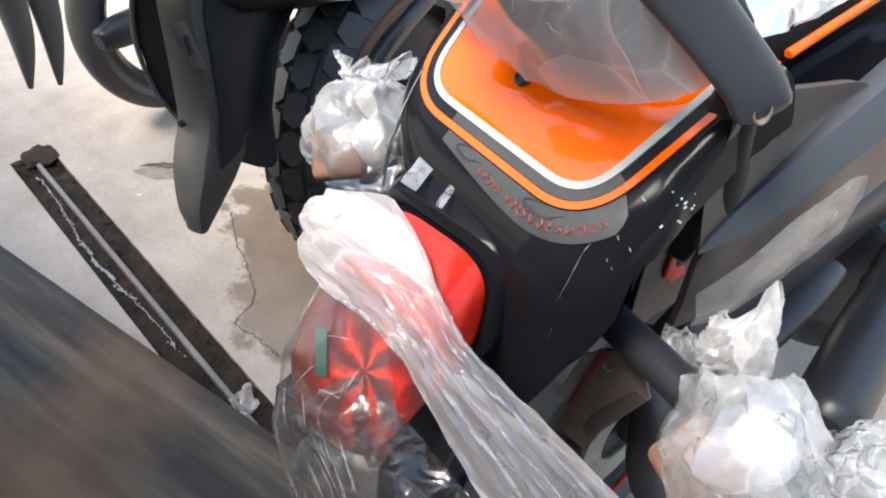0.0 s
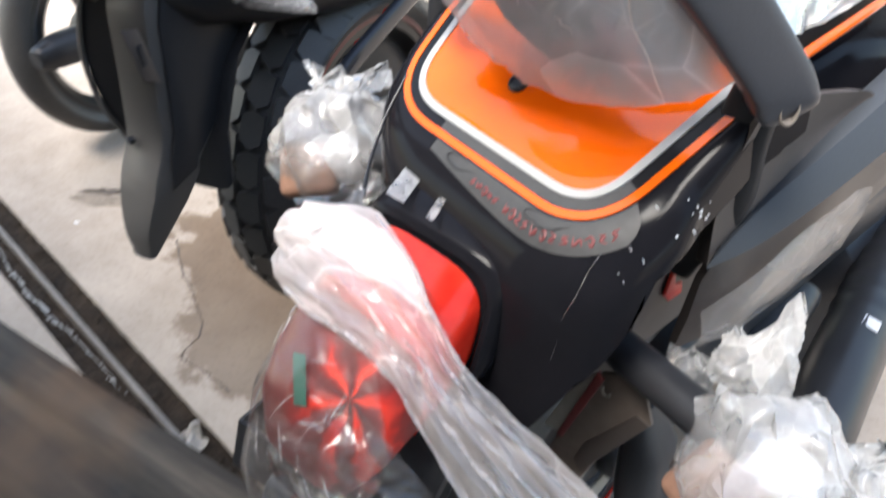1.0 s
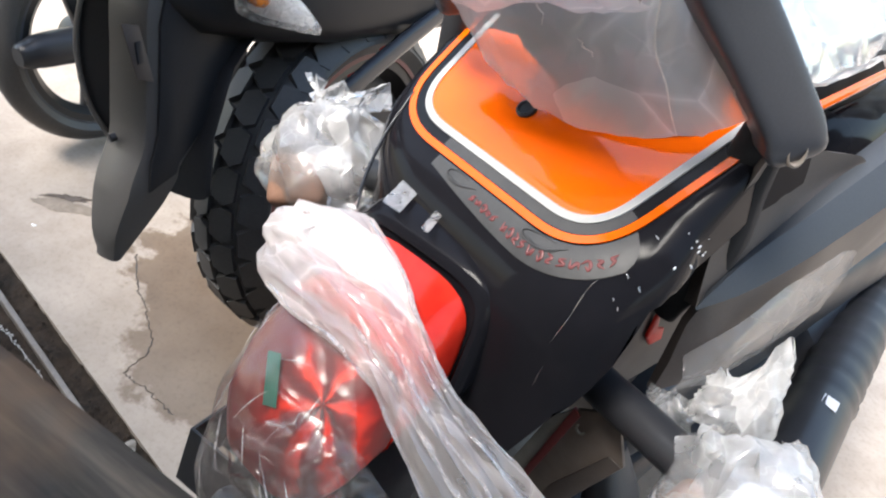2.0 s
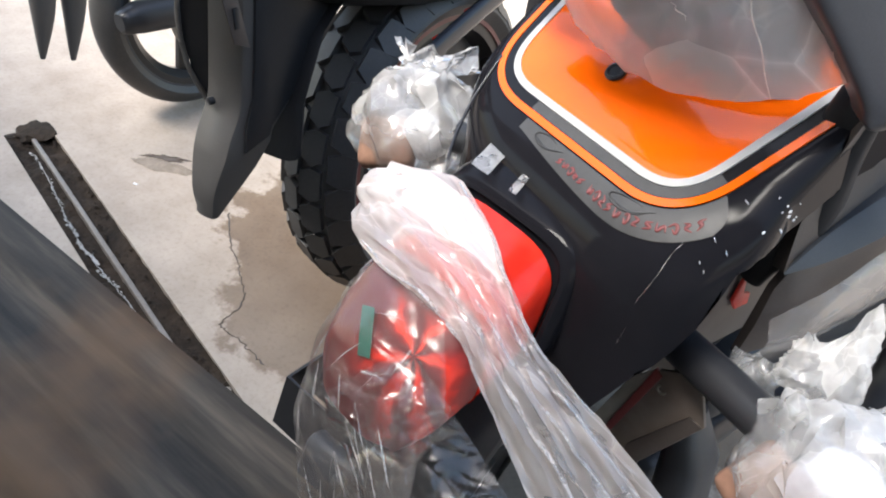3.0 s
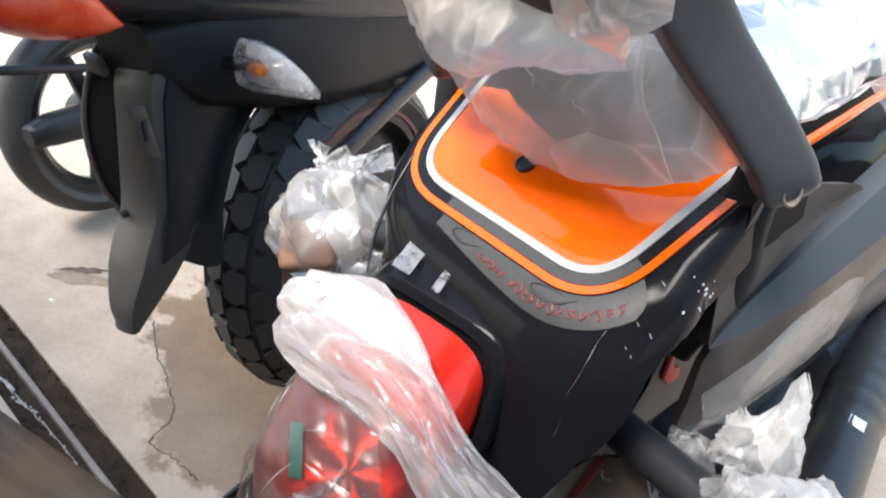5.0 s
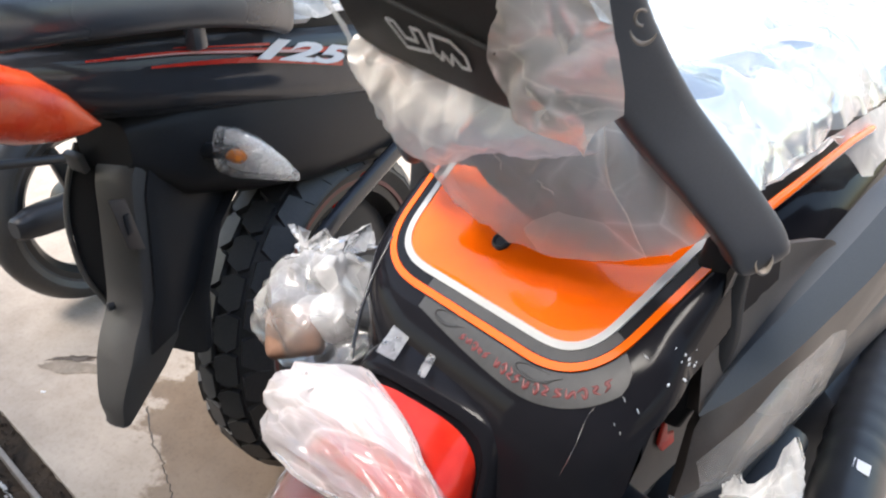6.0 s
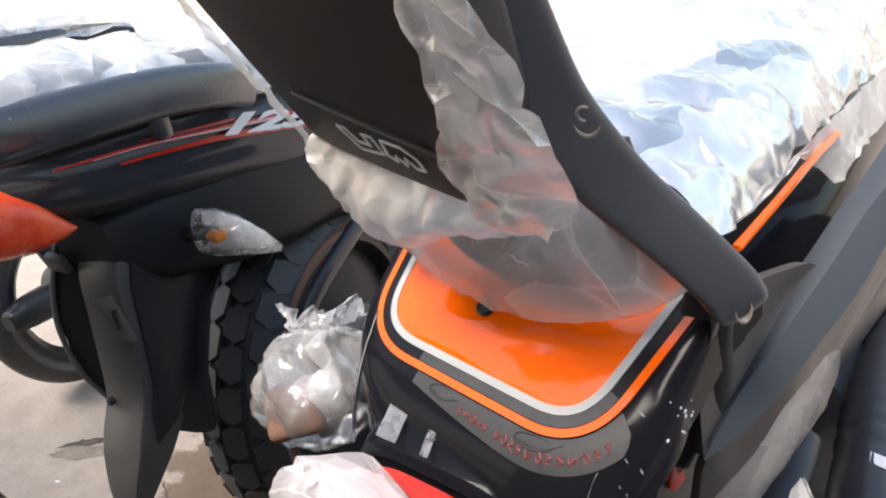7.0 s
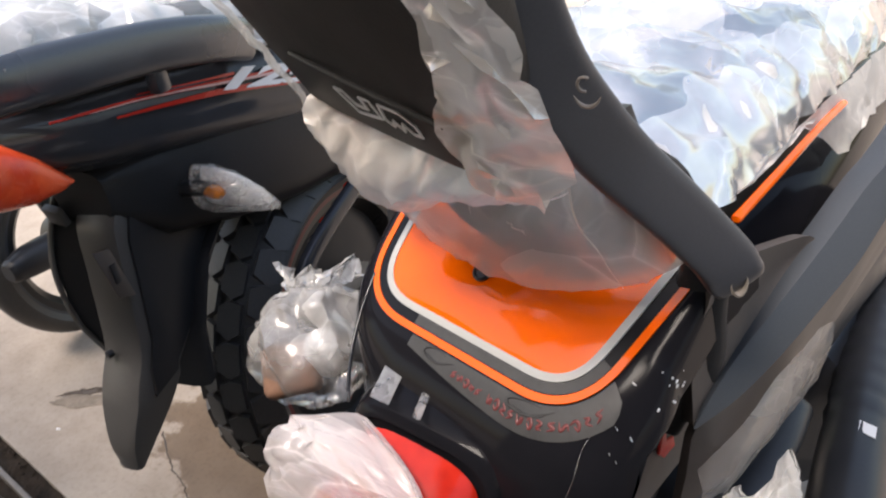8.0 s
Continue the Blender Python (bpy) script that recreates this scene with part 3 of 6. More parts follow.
# ---- wheels ----
def wheel(bike, loc, R, W, stripe, blocks, name="tyre", cover=True):
    """Rear wheel with a block-tread tyre, cast rim, spokes and hub; axle along x."""
    m = Matrix.Translation(loc)
    H = R * 0.265
    prof = []
    for k in range(21):
        a = math.pi * (k / 20)
        prof.append((R - 0.012 - H / 2 * 1.0 + (H / 2) * math.sin(a) * 1.0, -W * math.cos(a) * (1.0 - 0.12 * math.sin(a))))
    prof = [(R - H, -W * 0.72), *prof, (R - H, W * 0.72)]
    tyre = part(name, lathe(prof, Matrix.Identity(4), 72), RUBBER, bike, "black block-tread tyre")
    tyre.location = loc
    rr = R - H
    part("rim", lathe([(rr + 0.012, -W * 0.78), (rr + 0.012, -W * 0.66), (rr - 0.006, -W * 0.6), (rr - 0.016, 0), (rr - 0.006, W * 0.6), (rr + 0.012, W * 0.66), (rr + 0.012, W * 0.78), (rr - 0.014, W * 0.74), (rr - 0.034, W * 0.3), (rr - 0.034, -W * 0.3), (rr - 0.014, -W * 0.74)], m, 72), ALLOY, bike)
    for s in (1, -1):
        part("rim_stripe", lathe([(rr + 0.013, s * W * 0.79), (rr + 0.013, s * W * 0.82), (rr + 0.003, s * W * 0.82), (rr + 0.003, s * W * 0.775)], m, 72), stripe, bike)
    part("hub", lathe([(0.012, -0.075), (0.05, -0.075), (0.062, -0.03), (0.062, 0.03), (0.05, 0.075), (0.012, 0.075)], m, 32), ALLOY, bike)
    sp = slab([(-0.012, -0.026, 0.04), (-0.012, 0.026, 0.04), (-0.012, 0.013, rr - 0.02), (-0.012, -0.013, rr - 0.02)], (0.024, 0, 0), 0.004)
    first = part("spoke", sp, ALLOY, bike)
    for k in range(5):
        o = first if k == 0 else first.copy()
        if k:
            scene.collection.objects.link(o)
        o.matrix_basis = m @ pose(0, 0, 0, 72 * k + 20)
    if cover:
        part("hub_cover", lathe([(0.0, 0.05), (0.15, 0.05), (rr - 0.03, 0.03), (rr - 0.03, 0.024), (0.0, 0.03)], m, 48), BLACK_DEEP, bike, "black drum and chain cover")
    disc = lathe([(0.06, 0.078), (0.11, 0.078), (0.11, 0.082), (0.06, 0.082)], m, 48)
    part("brake_disc", disc, STEEL, bike)
    # tread blocks: two middle rows and two shoulder rows
    pitch = 31
    shapes = []
    for xc, wx, tilt, skew in ((W * 0.25, W * 0.485, 15, 0.0), (W * 0.76, W * 0.56, 52, 0.0)):
        shapes.append((xc, wx, tilt, skew))
    meshes = []
    for xc, wx, tilt, skew in shapes:
        for s in (1, -1):
            bm = bmesh.new()
            lo, hi = 0.0372, 0.0348
            pts = []
            for z, h in ((-0.004, lo), (0.0062, hi)):
                for x, y in ((-wx / 2, -h * 0.62), (0.08 * wx, -h), (wx / 2, -h * 0.7), (wx / 2, h * 0.7), (0.0, h * 0.86), (-wx / 2, h * 0.62)):
                    pts.append(bm.verts.new((s * x, y, z)))
            n = 6
            bm.faces.new(pts[:n][::-1])
            bm.faces.new(pts[n:])
            for i in range(n):
                j = (i + 1) % n
                bm.faces.new((pts[i], pts[j], pts[n + j], pts[n + i]))
            bmesh.ops.recalc_face_normals(bm, faces=bm.faces)
            rad = R - 0.012 if tilt < 30 else R - 0.036
            bm.transform(Matrix.Translation((s * xc, 0, rad)) @ pose(0, 0, 0, 0, s * tilt, 0))
            meshes.append(bm)
    if blocks is None:
        for bm in meshes:
            bm.free()
    elif blocks:
        for k, bm in enumerate(meshes):
            me = bpy.data.meshes.new("tread_block")
            bm.to_mesh(me)
            bm.free()
            me.materials.append(RUBBER)
            for i in range(pitch):
                o = new("tread_block", me)
                o.parent = tyre
                o.matrix_basis = pose(0, 0, 0, 360 * (i + (0.5 if k in (1, 2) else 0.0)) / pitch)
    else:
        out = bmesh.new()
        for k, bm in enumerate(meshes):
            me = bpy.data.meshes.new("tmp")
            for i in range(pitch):
                c = bm.copy()
                c.transform(pose(0, 0, 0, 360 * (i + (0.5 if k in (1, 2) else 0.0)) / pitch))
                c.to_mesh(me)
                out.from_mesh(me)
                c.free()
            bpy.data.meshes.remove(me)
            bm.free()
        part("tread", out, RUBBER, tyre, smooth=False)
    return tyre


# ---- the bike with the orange tail ----
M1 = pose(-0.139, 0.797, 0, 0, 0, -6)
main_bike = thing("motorcycle", M1, "new black and orange motorcycle in transport wrapping, orange tail panel", "motorcycle", "parked motorcycles")


PANEL_N = Vector((-0.117, -0.62, 0.776)).normalized()


def rounded(points, radii, n=10):
    """A line through the corners with each corner rounded."""
    out = [Vector(points[0])]
    for a, b, c, r in zip(points, points[1:], points[2:], radii):
        a, b, c = Vector(a), Vector(b), Vector(c)
        u, v = (a - b).normalized(), (c - b).normalized()
        p, q = b + u * r, b + v * r
        out += [p * (1 - t) ** 2 + b * 2 * t * (1 - t) + q * t * t for t in (k / n for k in range(n + 1))]
    return out + [Vector(points[-1])]


def evenly(path, n):
    """The same line in n equal steps."""
    run = [0.0]
    for a, b in zip(path, path[1:]):
        run.append(run[-1] + (b - a).length)
    out = []
    for k in range(n + 1):
        d = run[-1] * k / n
        i = max(q for q in range(len(run) - 1) if run[q] <= d + 1e-9)
        t = (d - run[i]) / max(run[i + 1] - run[i], 1e-9)
        out.append(path[i].lerp(path[i + 1], min(t, 1)))
    return out


TRIM = evenly(rounded([(-0.137, -0.042, 1.004), (-0.121, -0.2816, 0.853), (0.1187, -0.322, 0.857), (0.173, -0.198, 0.964)], [0.061, 0.052], 16), 120)


def inset(path, d):
    out = []
    n = len(path)
    for i, p in enumerate(path):
        t = (path[min(i + 1, n - 1)] - path[max(i - 1, 0)]).normalized()
        s = PANEL_N.cross(t).normalized()
        out.append(p + s * d)
    return out


def cap_at(s, d, lift=0.0):
    """A point of the black cap that rolls off outside the trim: s along the trim (0 to 1), d metres outwards over its skin."""
    f = min(max(s, 0.0), 1.0) * (len(TRIM) - 1)
    i = min(int(f), len(TRIM) - 2)
    p = TRIM[i].lerp(TRIM[i + 1], f - i)
    t = (TRIM[min(i + 3, len(TRIM) - 1)] - TRIM[max(i - 2, 0)]).normalized()
    o = (t.cross(PANEL_N)).normalized()
    wide = 0.36 + 0.64 * min(1.0, max(0.0, (s - 0.36) / 0.14)) - 0.5 * min(1.0, max(0.0, (s - 0.75) / 0.1)) - 0.26 * min(1.0, max(0.0, (s - 0.84) / 0.1))
    q, n, run, step = p.copy(), PANEL_N.copy(), 0.0, 0.002
    while run < d:
        h = min(step, d - run)
        a = min(1.5, (run / 0.052 / wide) ** 1.7 * 0.85)
        down = (-PANEL_N).lerp(Vector((0, 0, -1)), min(1.0, run / 0.07)).normalized()
        way = o * math.cos(a) + down * math.sin(a)
        n = o * math.sin(a) - down * math.cos(a)
        q += way * h
        run += h
    return q + n.normalized() * lift


def tail_panel():
    nrm = PANEL_N
    bm = bmesh.new()
    closing = [TRIM[-1].lerp(TRIM[0], k / 24) for k in range(1, 24)]
    loop = [p - nrm * 0.0012 for p in TRIM] + closing
    mid = sum(TRIM, Vector()) / len(TRIM)
    rings = [[bm.verts.new(mid.lerp(p, k / 5)) for p in loop] for k in range(1, 6)]
    bm.faces.new(rings[0])
    n = len(loop)
    for a, b in zip(rings, rings[1:]):
        for i in range(n):
            bm.faces.new((a[i], a[(i + 1) % n], b[(i + 1) % n], b[i]))
    prev = rings[-1][: len(TRIM)]

    def hem(s, d):
        # the lower edge of the skin rises towards the right flank
        p = cap_at(s, d)
        low = 0.661 + (p.x - 0.114) * 2.45 + max(0.0, p.x - 0.163) * 7
        while p.z < low and d > 0.06:
            d -= 0.004
            p = cap_at(s, d)
        return p

    for d in (0.006, 0.013, 0.02, 0.027, 0.034, 0.041, 0.048, 0.055, 0.064, 0.076, 0.1, 0.14, 0.19, 0.24):
        cur = [bm.verts.new(hem(i / (len(TRIM) - 1), d * (1 - 0.42 * min(1.0, max(0.0, (i / (len(TRIM) - 1) - 0.74) / 0.08)) - 0.25 * min(1.0, max(0.0, (i / (len(TRIM) - 1) - 0.86) / 0.12))))) for i in range(len(TRIM))]
        for i in range(len(TRIM) - 1):
            bm.faces.new((prev[i], prev[i + 1], cur[i + 1], cur[i]))
        prev = cur
    bmesh.ops.remove_doubles(bm, verts=bm.verts[:], dist=1e-5)
    base = part("tail_panel", bm, BLACK_CAP, main_bike, "glossy black tail panel with orange and silver trim")
    part("orange_line", ribbon([p + nrm * 0.0004 for p in inset(TRIM, 0.0)], 0.0031, lambda c: nrm, 0.0014), ORANGE, base)
    part("dark_band", ribbon([p + nrm * 0.0003 for p in inset(TRIM, 0.0082)], 0.0046, lambda c: nrm, 0.0008), DARK_DECAL, base)
    part("silver_line", ribbon([p + nrm * 0.0006 for p in inset(TRIM, 0.0158)], 0.0032, lambda c: nrm, 0.0022), SILVER, base)
    # the lacquered field is lightly dished and rippled, so that its gloss breaks up
    inner = [p + nrm * 0.001 for p in inset(TRIM, 0.018)[::2] if p.y < -0.18]
    inner += [inner[-1].lerp(inner[0], k / 10) for k in range(1, 10)]
    mid = sum(inner, Vector()) / len(inner)
    bm = bmesh.new()
    rings = []
    for k in range(1, 13):
        ring = []
        for p in inner:
            q = mid.lerp(p, k / 12 * 0.992)
            lift = 0.0012 + 0.0004 * noise.noise(q * 26) + 0.0014 * abs(noise.noise(q * 12 + Vector((5, 0, 0))))
            ring.append(bm.verts.new(q + nrm * (lift if k < 12 else 0.0006)))
        rings.append(ring)
    bm.faces.new(rings[0])
    for a, b in zip(rings, rings[1:]):
        for i in range(len(a)):
            bm.faces.new((a[i], a[(i + 1) % len(a)], b[(i + 1) % len(a)], b[i]))
    part("orange_field", bm, ORANGE, base, "glossy orange panel")
    c = Vector((-0.007, -0.247, 0.897)) + nrm * 0.0
    part("bolt", lathe([(0.0, -0.006), (0.0085, -0.006), (0.0085, 0.0035), (0.0065, 0.0045), (0.005, 0.003), (0.0, 0.003)], Matrix.Translation(c) @ nrm.to_track_quat("X", "Z").to_matrix().to_4x4(), 20), BLACK_SATIN, base)
    return base


CAP = tail_panel()


COWL_SECTIONS = [(0.62, 0.17, 0.79, 0.105, 0.02), (0.3, 0.175, 0.81, 0.11, 0.02), (0.0, 0.165, 0.82, 0.1, 0.025), (-0.16, 0.118, 0.80, 0.09, 0.02), (-0.25, 0.1, 0.772, 0.078, 0.03), (-0.295, 0.098, 0.762, 0.07, 0.026), (-0.322, 0.084, 0.757, 0.062, 0.01), (-0.338, 0.067, 0.755, 0.052, 0.0)]


def tail_cowl():
    rings = [oval((x, y, z), (w, 0, 0), (0, 0, h), 3.0, 36) for y, w, z, h, x in COWL_SECTIONS]
    return part("tail_cowl", loft(rings), BLACK_CAP, main_bike, "glossy black tail cowl")


tail_cowl()


def flecks():
    """Pale specks and scuffs of dust on the right flank of the cap, and its edge highlight as strokes."""
    rng = random.Random(17)
    for k in range(13):
        sx, d = rng.gauss(0.835, 0.012), rng.gauss(0.04, 0.008)
        r = rng.uniform(0.0004, 0.0011)
        c = cap_at(sx, d, 0.0004)
        bm = bmesh.new()
        for v in bmesh.ops.create_icosphere(bm, subdivisions=1, radius=r)["verts"]:
            v.co = Vector((v.co.x * 0.8, v.co.y * rng.uniform(1.0, 2.2), v.co.z * 1.3)) + c
        part("dust_fleck", bm, WHITE_PRINT, CAP, "pale dust fleck")
    for sx, d, r in ((0.78, 0.03, 0.0016), (0.784, 0.04, 0.0018), (0.768, 0.042, 0.001), (0.772, 0.048, 0.0011), (0.812, 0.015, 0.0018)):
        c = cap_at(sx, d, 0.0005)
        along = (cap_at(sx, d + 0.004, 0.0005) - cap_at(sx, d - 0.004, 0.0005)).normalized()
        part("dust_fleck", tube([c - along * r, c, c + along * r * 1.4], r * 0.4, 0.0003, n=8, sides=6, taper=lambda f: 0.3 + 0.7 * math.sin(math.pi * f)), FILM_PALE, CAP, "pale fleck")
    # broken highlight of the rolled edge, laid on as pale strokes
    for path, w in (([(0.76, 0.028), (0.752, 0.036), (0.745, 0.052), (0.74, 0.07)], 0.0005), ([(0.741, 0.09), (0.737, 0.108)], 0.0004)):
        pts = [cap_at(a, b, 0.0005) for a, b in path]
        part("edge_glint", tube(pts, w, 0.0003, n=26, sides=6, taper=lambda f: max(0.12, 0.7 * abs(math.sin(f * 9 + 0.4)) * (0.4 + 0.6 * math.sin(math.pi * f)))), FILM_FOLD, CAP, "thin pale stroke for the highlight along the rolled edge")
    for sx, d in ((0.945, 0.024), (0.96, 0.019)):
        c = cap_at(sx, d, 0.0008)
        part("rivet", lathe([(0.0, -0.002), (0.0022, -0.002), (0.002, 0.0006), (0.0, 0.001)], Matrix.Translation(c) @ PANEL_N.to_track_quat("X", "Z").to_matrix().to_4x4(), 14), SILVER, CAP, "small bright rivet")


flecks()


def sticker():
    """Grey crescent on the cap below the trim, with ink that cannot be read drawn as plain strokes."""
    def low(u):
        full = 0.012 + 0.017 * math.sin(math.pi * (0.06 + 0.6 * min(u, 0.93))) ** 1.1
        return full if u < 0.93 else 0.006 + (full - 0.006) * math.sqrt(max(0.0, (1 - u) / 0.07))

    s0, s1 = 0.515, 0.80
    bm = bmesh.new()
    vs = []
    for i in range(41):
        u = i / 40
        vs.append([bm.verts.new(cap_at(s0 + (s1 - s0) * u, 0.0045 + (low(u) - 0.0045) * j / 6, 0.0009)) for j in range(7)])
    for a, b in zip(vs, vs[1:]):
        for k in range(6):
            bm.faces.new((a[k], b[k], b[k + 1], a[k + 1]))
    st = part("sticker", bm, GREY_DECAL, CAP, "grey sticker with red hand-drawn script")
    band = [p for i, p in enumerate(inset(TRIM, 0.0082)) if 0.5 < i / (len(TRIM) - 1) < 0.81]
    part("band_piece", ribbon([p + PANEL_N * 0.0004 for p in band], 0.0044, lambda c: PANEL_N, 0.0011), GREY_DECAL, st, "grey strip of the sticker between the trim lines")
    rng = random.Random(5)

    def stroke(pts, w, mat, name):
        path = [cap_at(s0 + (s1 - s0) * u, d, 0.0014) for u, d in pts]
        part(name, tube(path, w, 0.0004, n=14, sides=6, up=PANEL_N, taper=lambda f: 0.35 + 0.9 * math.sin(math.pi * f)), mat, st)

    for k in range(17):
        u = 0.3 + 0.036 * k + (0.03 if k > 4 else 0)
        d0 = low(u) * 0.66
        kind = k % 4
        amp = 0.0036 if k > 4 else 0.0024
        shape = (((-0.014, 1), (0.004, 0.2), (-0.006, -0.4), (0.012, -1)), ((-0.012, -0.9), (-0.004, 0.9), (0.008, -0.5), (0.014, 0.8)), ((-0.01, 0.3), (0.004, 1), (0.012, 0), (0.0, -0.9), (-0.01, -0.1)), ((0.012, 1), (-0.008, 0.4), (0.008, -0.2), (-0.012, -1)))[kind]
        stroke([(u + du * rng.uniform(0.8, 1.3), d0 + amp * dv + rng.uniform(-0.0008, 0.0008)) for du, dv in shape], 0.0011, RED_INK, "script_bar")
    for c, w in ((0.17, 0.07), (0.66, 0.08)):
        stroke([(c + w * math.cos(a * 0.7), 0.0105 + 0.0052 * math.sin(a * 0.7)) for a in range(9)], 0.0008, CABLE, "script_bar")
        stroke([(c - 0.05, 0.012), (c + 0.02, 0.015), (c + 0.11, 0.009)], 0.0008, CABLE, "script_bar")
    return st


sticker()


def flank_strips():
    """Thin rolled edges that run down the left flank to the lamp."""
    for w, off in ((0.0013, 0.0), (0.001, 0.012)):
        pts = [(-0.118 - off * 0.2, -0.262, 0.868 - off), (-0.113 - off * 0.3, -0.292, 0.842 - off), (-0.102 - off * 0.2, -0.32, 0.82 - off), (-0.086, -0.345, 0.805 - off)]
        part("rolled_edge", tube(pts, w, n=18, sides=10), BLACK_GLOSS, CAP, "thin glossy rolled edge")


flank_strips()
part("under_tail", loft([oval((0, y, z), (w, 0, 0), (0, 0, hh), 3.5, 24) for y, w, z, hh in ((-0.32, 0.06, 0.69, 0.03), (-0.28, 0.085, 0.68, 0.06), (-0.1, 0.11, 0.66, 0.09), (0.4, 0.12, 0.66, 0.1))]), BLACK_DEEP, main_bike)


def tail_light():
    ring = [oval((0.0, y, z), (w, 0, 0), (0, 0.25 * h, h), 4.6, 44) for y, w, z, h in ((-0.312, 0.07, 0.757, 0.056), (-0.318, 0.075, 0.757, 0.061), (-0.328, 0.078, 0.757, 0.064), (-0.352, 0.078, 0.755, 0.063), (-0.362, 0.0755, 0.753, 0.0605), (-0.367, 0.072, 0.752, 0.057), (-0.368, 0.068, 0.751, 0.0535), (-0.364, 0.064, 0.75, 0.051))]
    hous = part("lamp_housing", loft(ring), BLACK_CAP, main_bike, "glossy black lamp surround")
    secs = [(-0.362, 0.062, 0.750, 0.050), (-0.39, 0.066, 0.738, 0.052), (-0.43, 0.069, 0.722, 0.05), (-0.465, 0.066, 0.702, 0.046), (-0.49, 0.056, 0.684, 0.036), (-0.503, 0.036, 0.676, 0.02)]
    rings = [oval((0.0, y, z), (w, 0, 0), (0, 0.1 * h, h), 3.4, 36) for y, w, z, h in secs]
    part("lens_band", loft(rings[:3]), RED_LENS, hous, "bright red upper band of the lens")
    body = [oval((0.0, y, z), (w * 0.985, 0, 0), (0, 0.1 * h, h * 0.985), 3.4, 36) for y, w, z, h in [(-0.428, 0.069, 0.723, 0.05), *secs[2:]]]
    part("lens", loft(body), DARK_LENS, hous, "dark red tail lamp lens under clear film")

    def skin(x, y):
        for p, q in zip(secs, secs[1:]):
            if q[0] <= y <= p[0]:
                t = (y - p[0]) / (q[0] - p[0])
                w, z, h = [c + (d - c) * t for c, d in zip(p[1:], q[1:])]
                return z + h * max(0.02, 1 - min(1, abs(x / w)) ** 3.4) ** (1 / 3.4)
        return 0.7

    bm = bmesh.new()
    grid = []
    for i in range(7):
        row = []
        for j in range(5):
            x, y = -0.031 + 0.004 * i + 0.012 * j / 4, -0.471 - 0.0035 * i + 0.003 * j / 4
            row.append(bm.verts.new((x, y, skin(x, y) + 0.0012)))
        grid.append(row)
    for p, q in zip(grid, grid[1:]):
        for j in range(4):
            bm.faces.new((p[j], q[j], q[j + 1], p[j + 1]))
    part("sticker", bm, GREEN, hous, "small green sticker")
    # whitish strips stand in for reflections on the surround and on to the lens
    for x0, w, y0, y1 in ((-0.064, 0.02, -0.316, -0.354), (-0.02, 0.008, -0.316, -0.354), (-0.05, 0.01, -0.373, -0.392), (-0.022, 0.0065, -0.373, -0.39)):
        bm = bmesh.new()
        grid = []
        for i in range(6):
            y = y0 + (y1 - y0) * i / 5
            top = 0.8225 if y > -0.357 else max(skin(-0.035, y), 0.803)
            grid.append([bm.verts.new((x0 + w * j / 3 + (y0 - y) * 0.4, y, top + 0.0014 + 0.0004 * math.sin(i * 2 + j))) for j in range(4)])
        for p, q in zip(grid, grid[1:]):
            for j in range(3):
                bm.faces.new((p[j], q[j], q[j + 1], p[j + 1]))
        part("gleam_strip", bm, FILM_PALE, hous, "whitish strip standing in for a reflection on the lamp")
    return hous


tail_light()


def rear_guard():
    """Mudguard that hangs under the tail with the plate bracket."""
    rings = [oval((0, y, z), (w, 0, 0), (0, 0.3 * t, t), 4, 20) for y, z, w, t in ((-0.2, 0.70, 0.08, 0.03), (-0.3, 0.68, 0.08, 0.03), (-0.4, 0.64, 0.084, 0.024), (-0.46, 0.57, 0.086, 0.022), (-0.488, 0.48, 0.08, 0.018), (-0.49, 0.42, 0.07, 0.016))]
    part("mudguard", loft(rings), BLACK_DEEP, main_bike, "black rear mudguard")


rear_guard()
wheel(main_bike, (0.015, -0.1, 0.345), 0.345, 0.083, RED_DECAL, False)


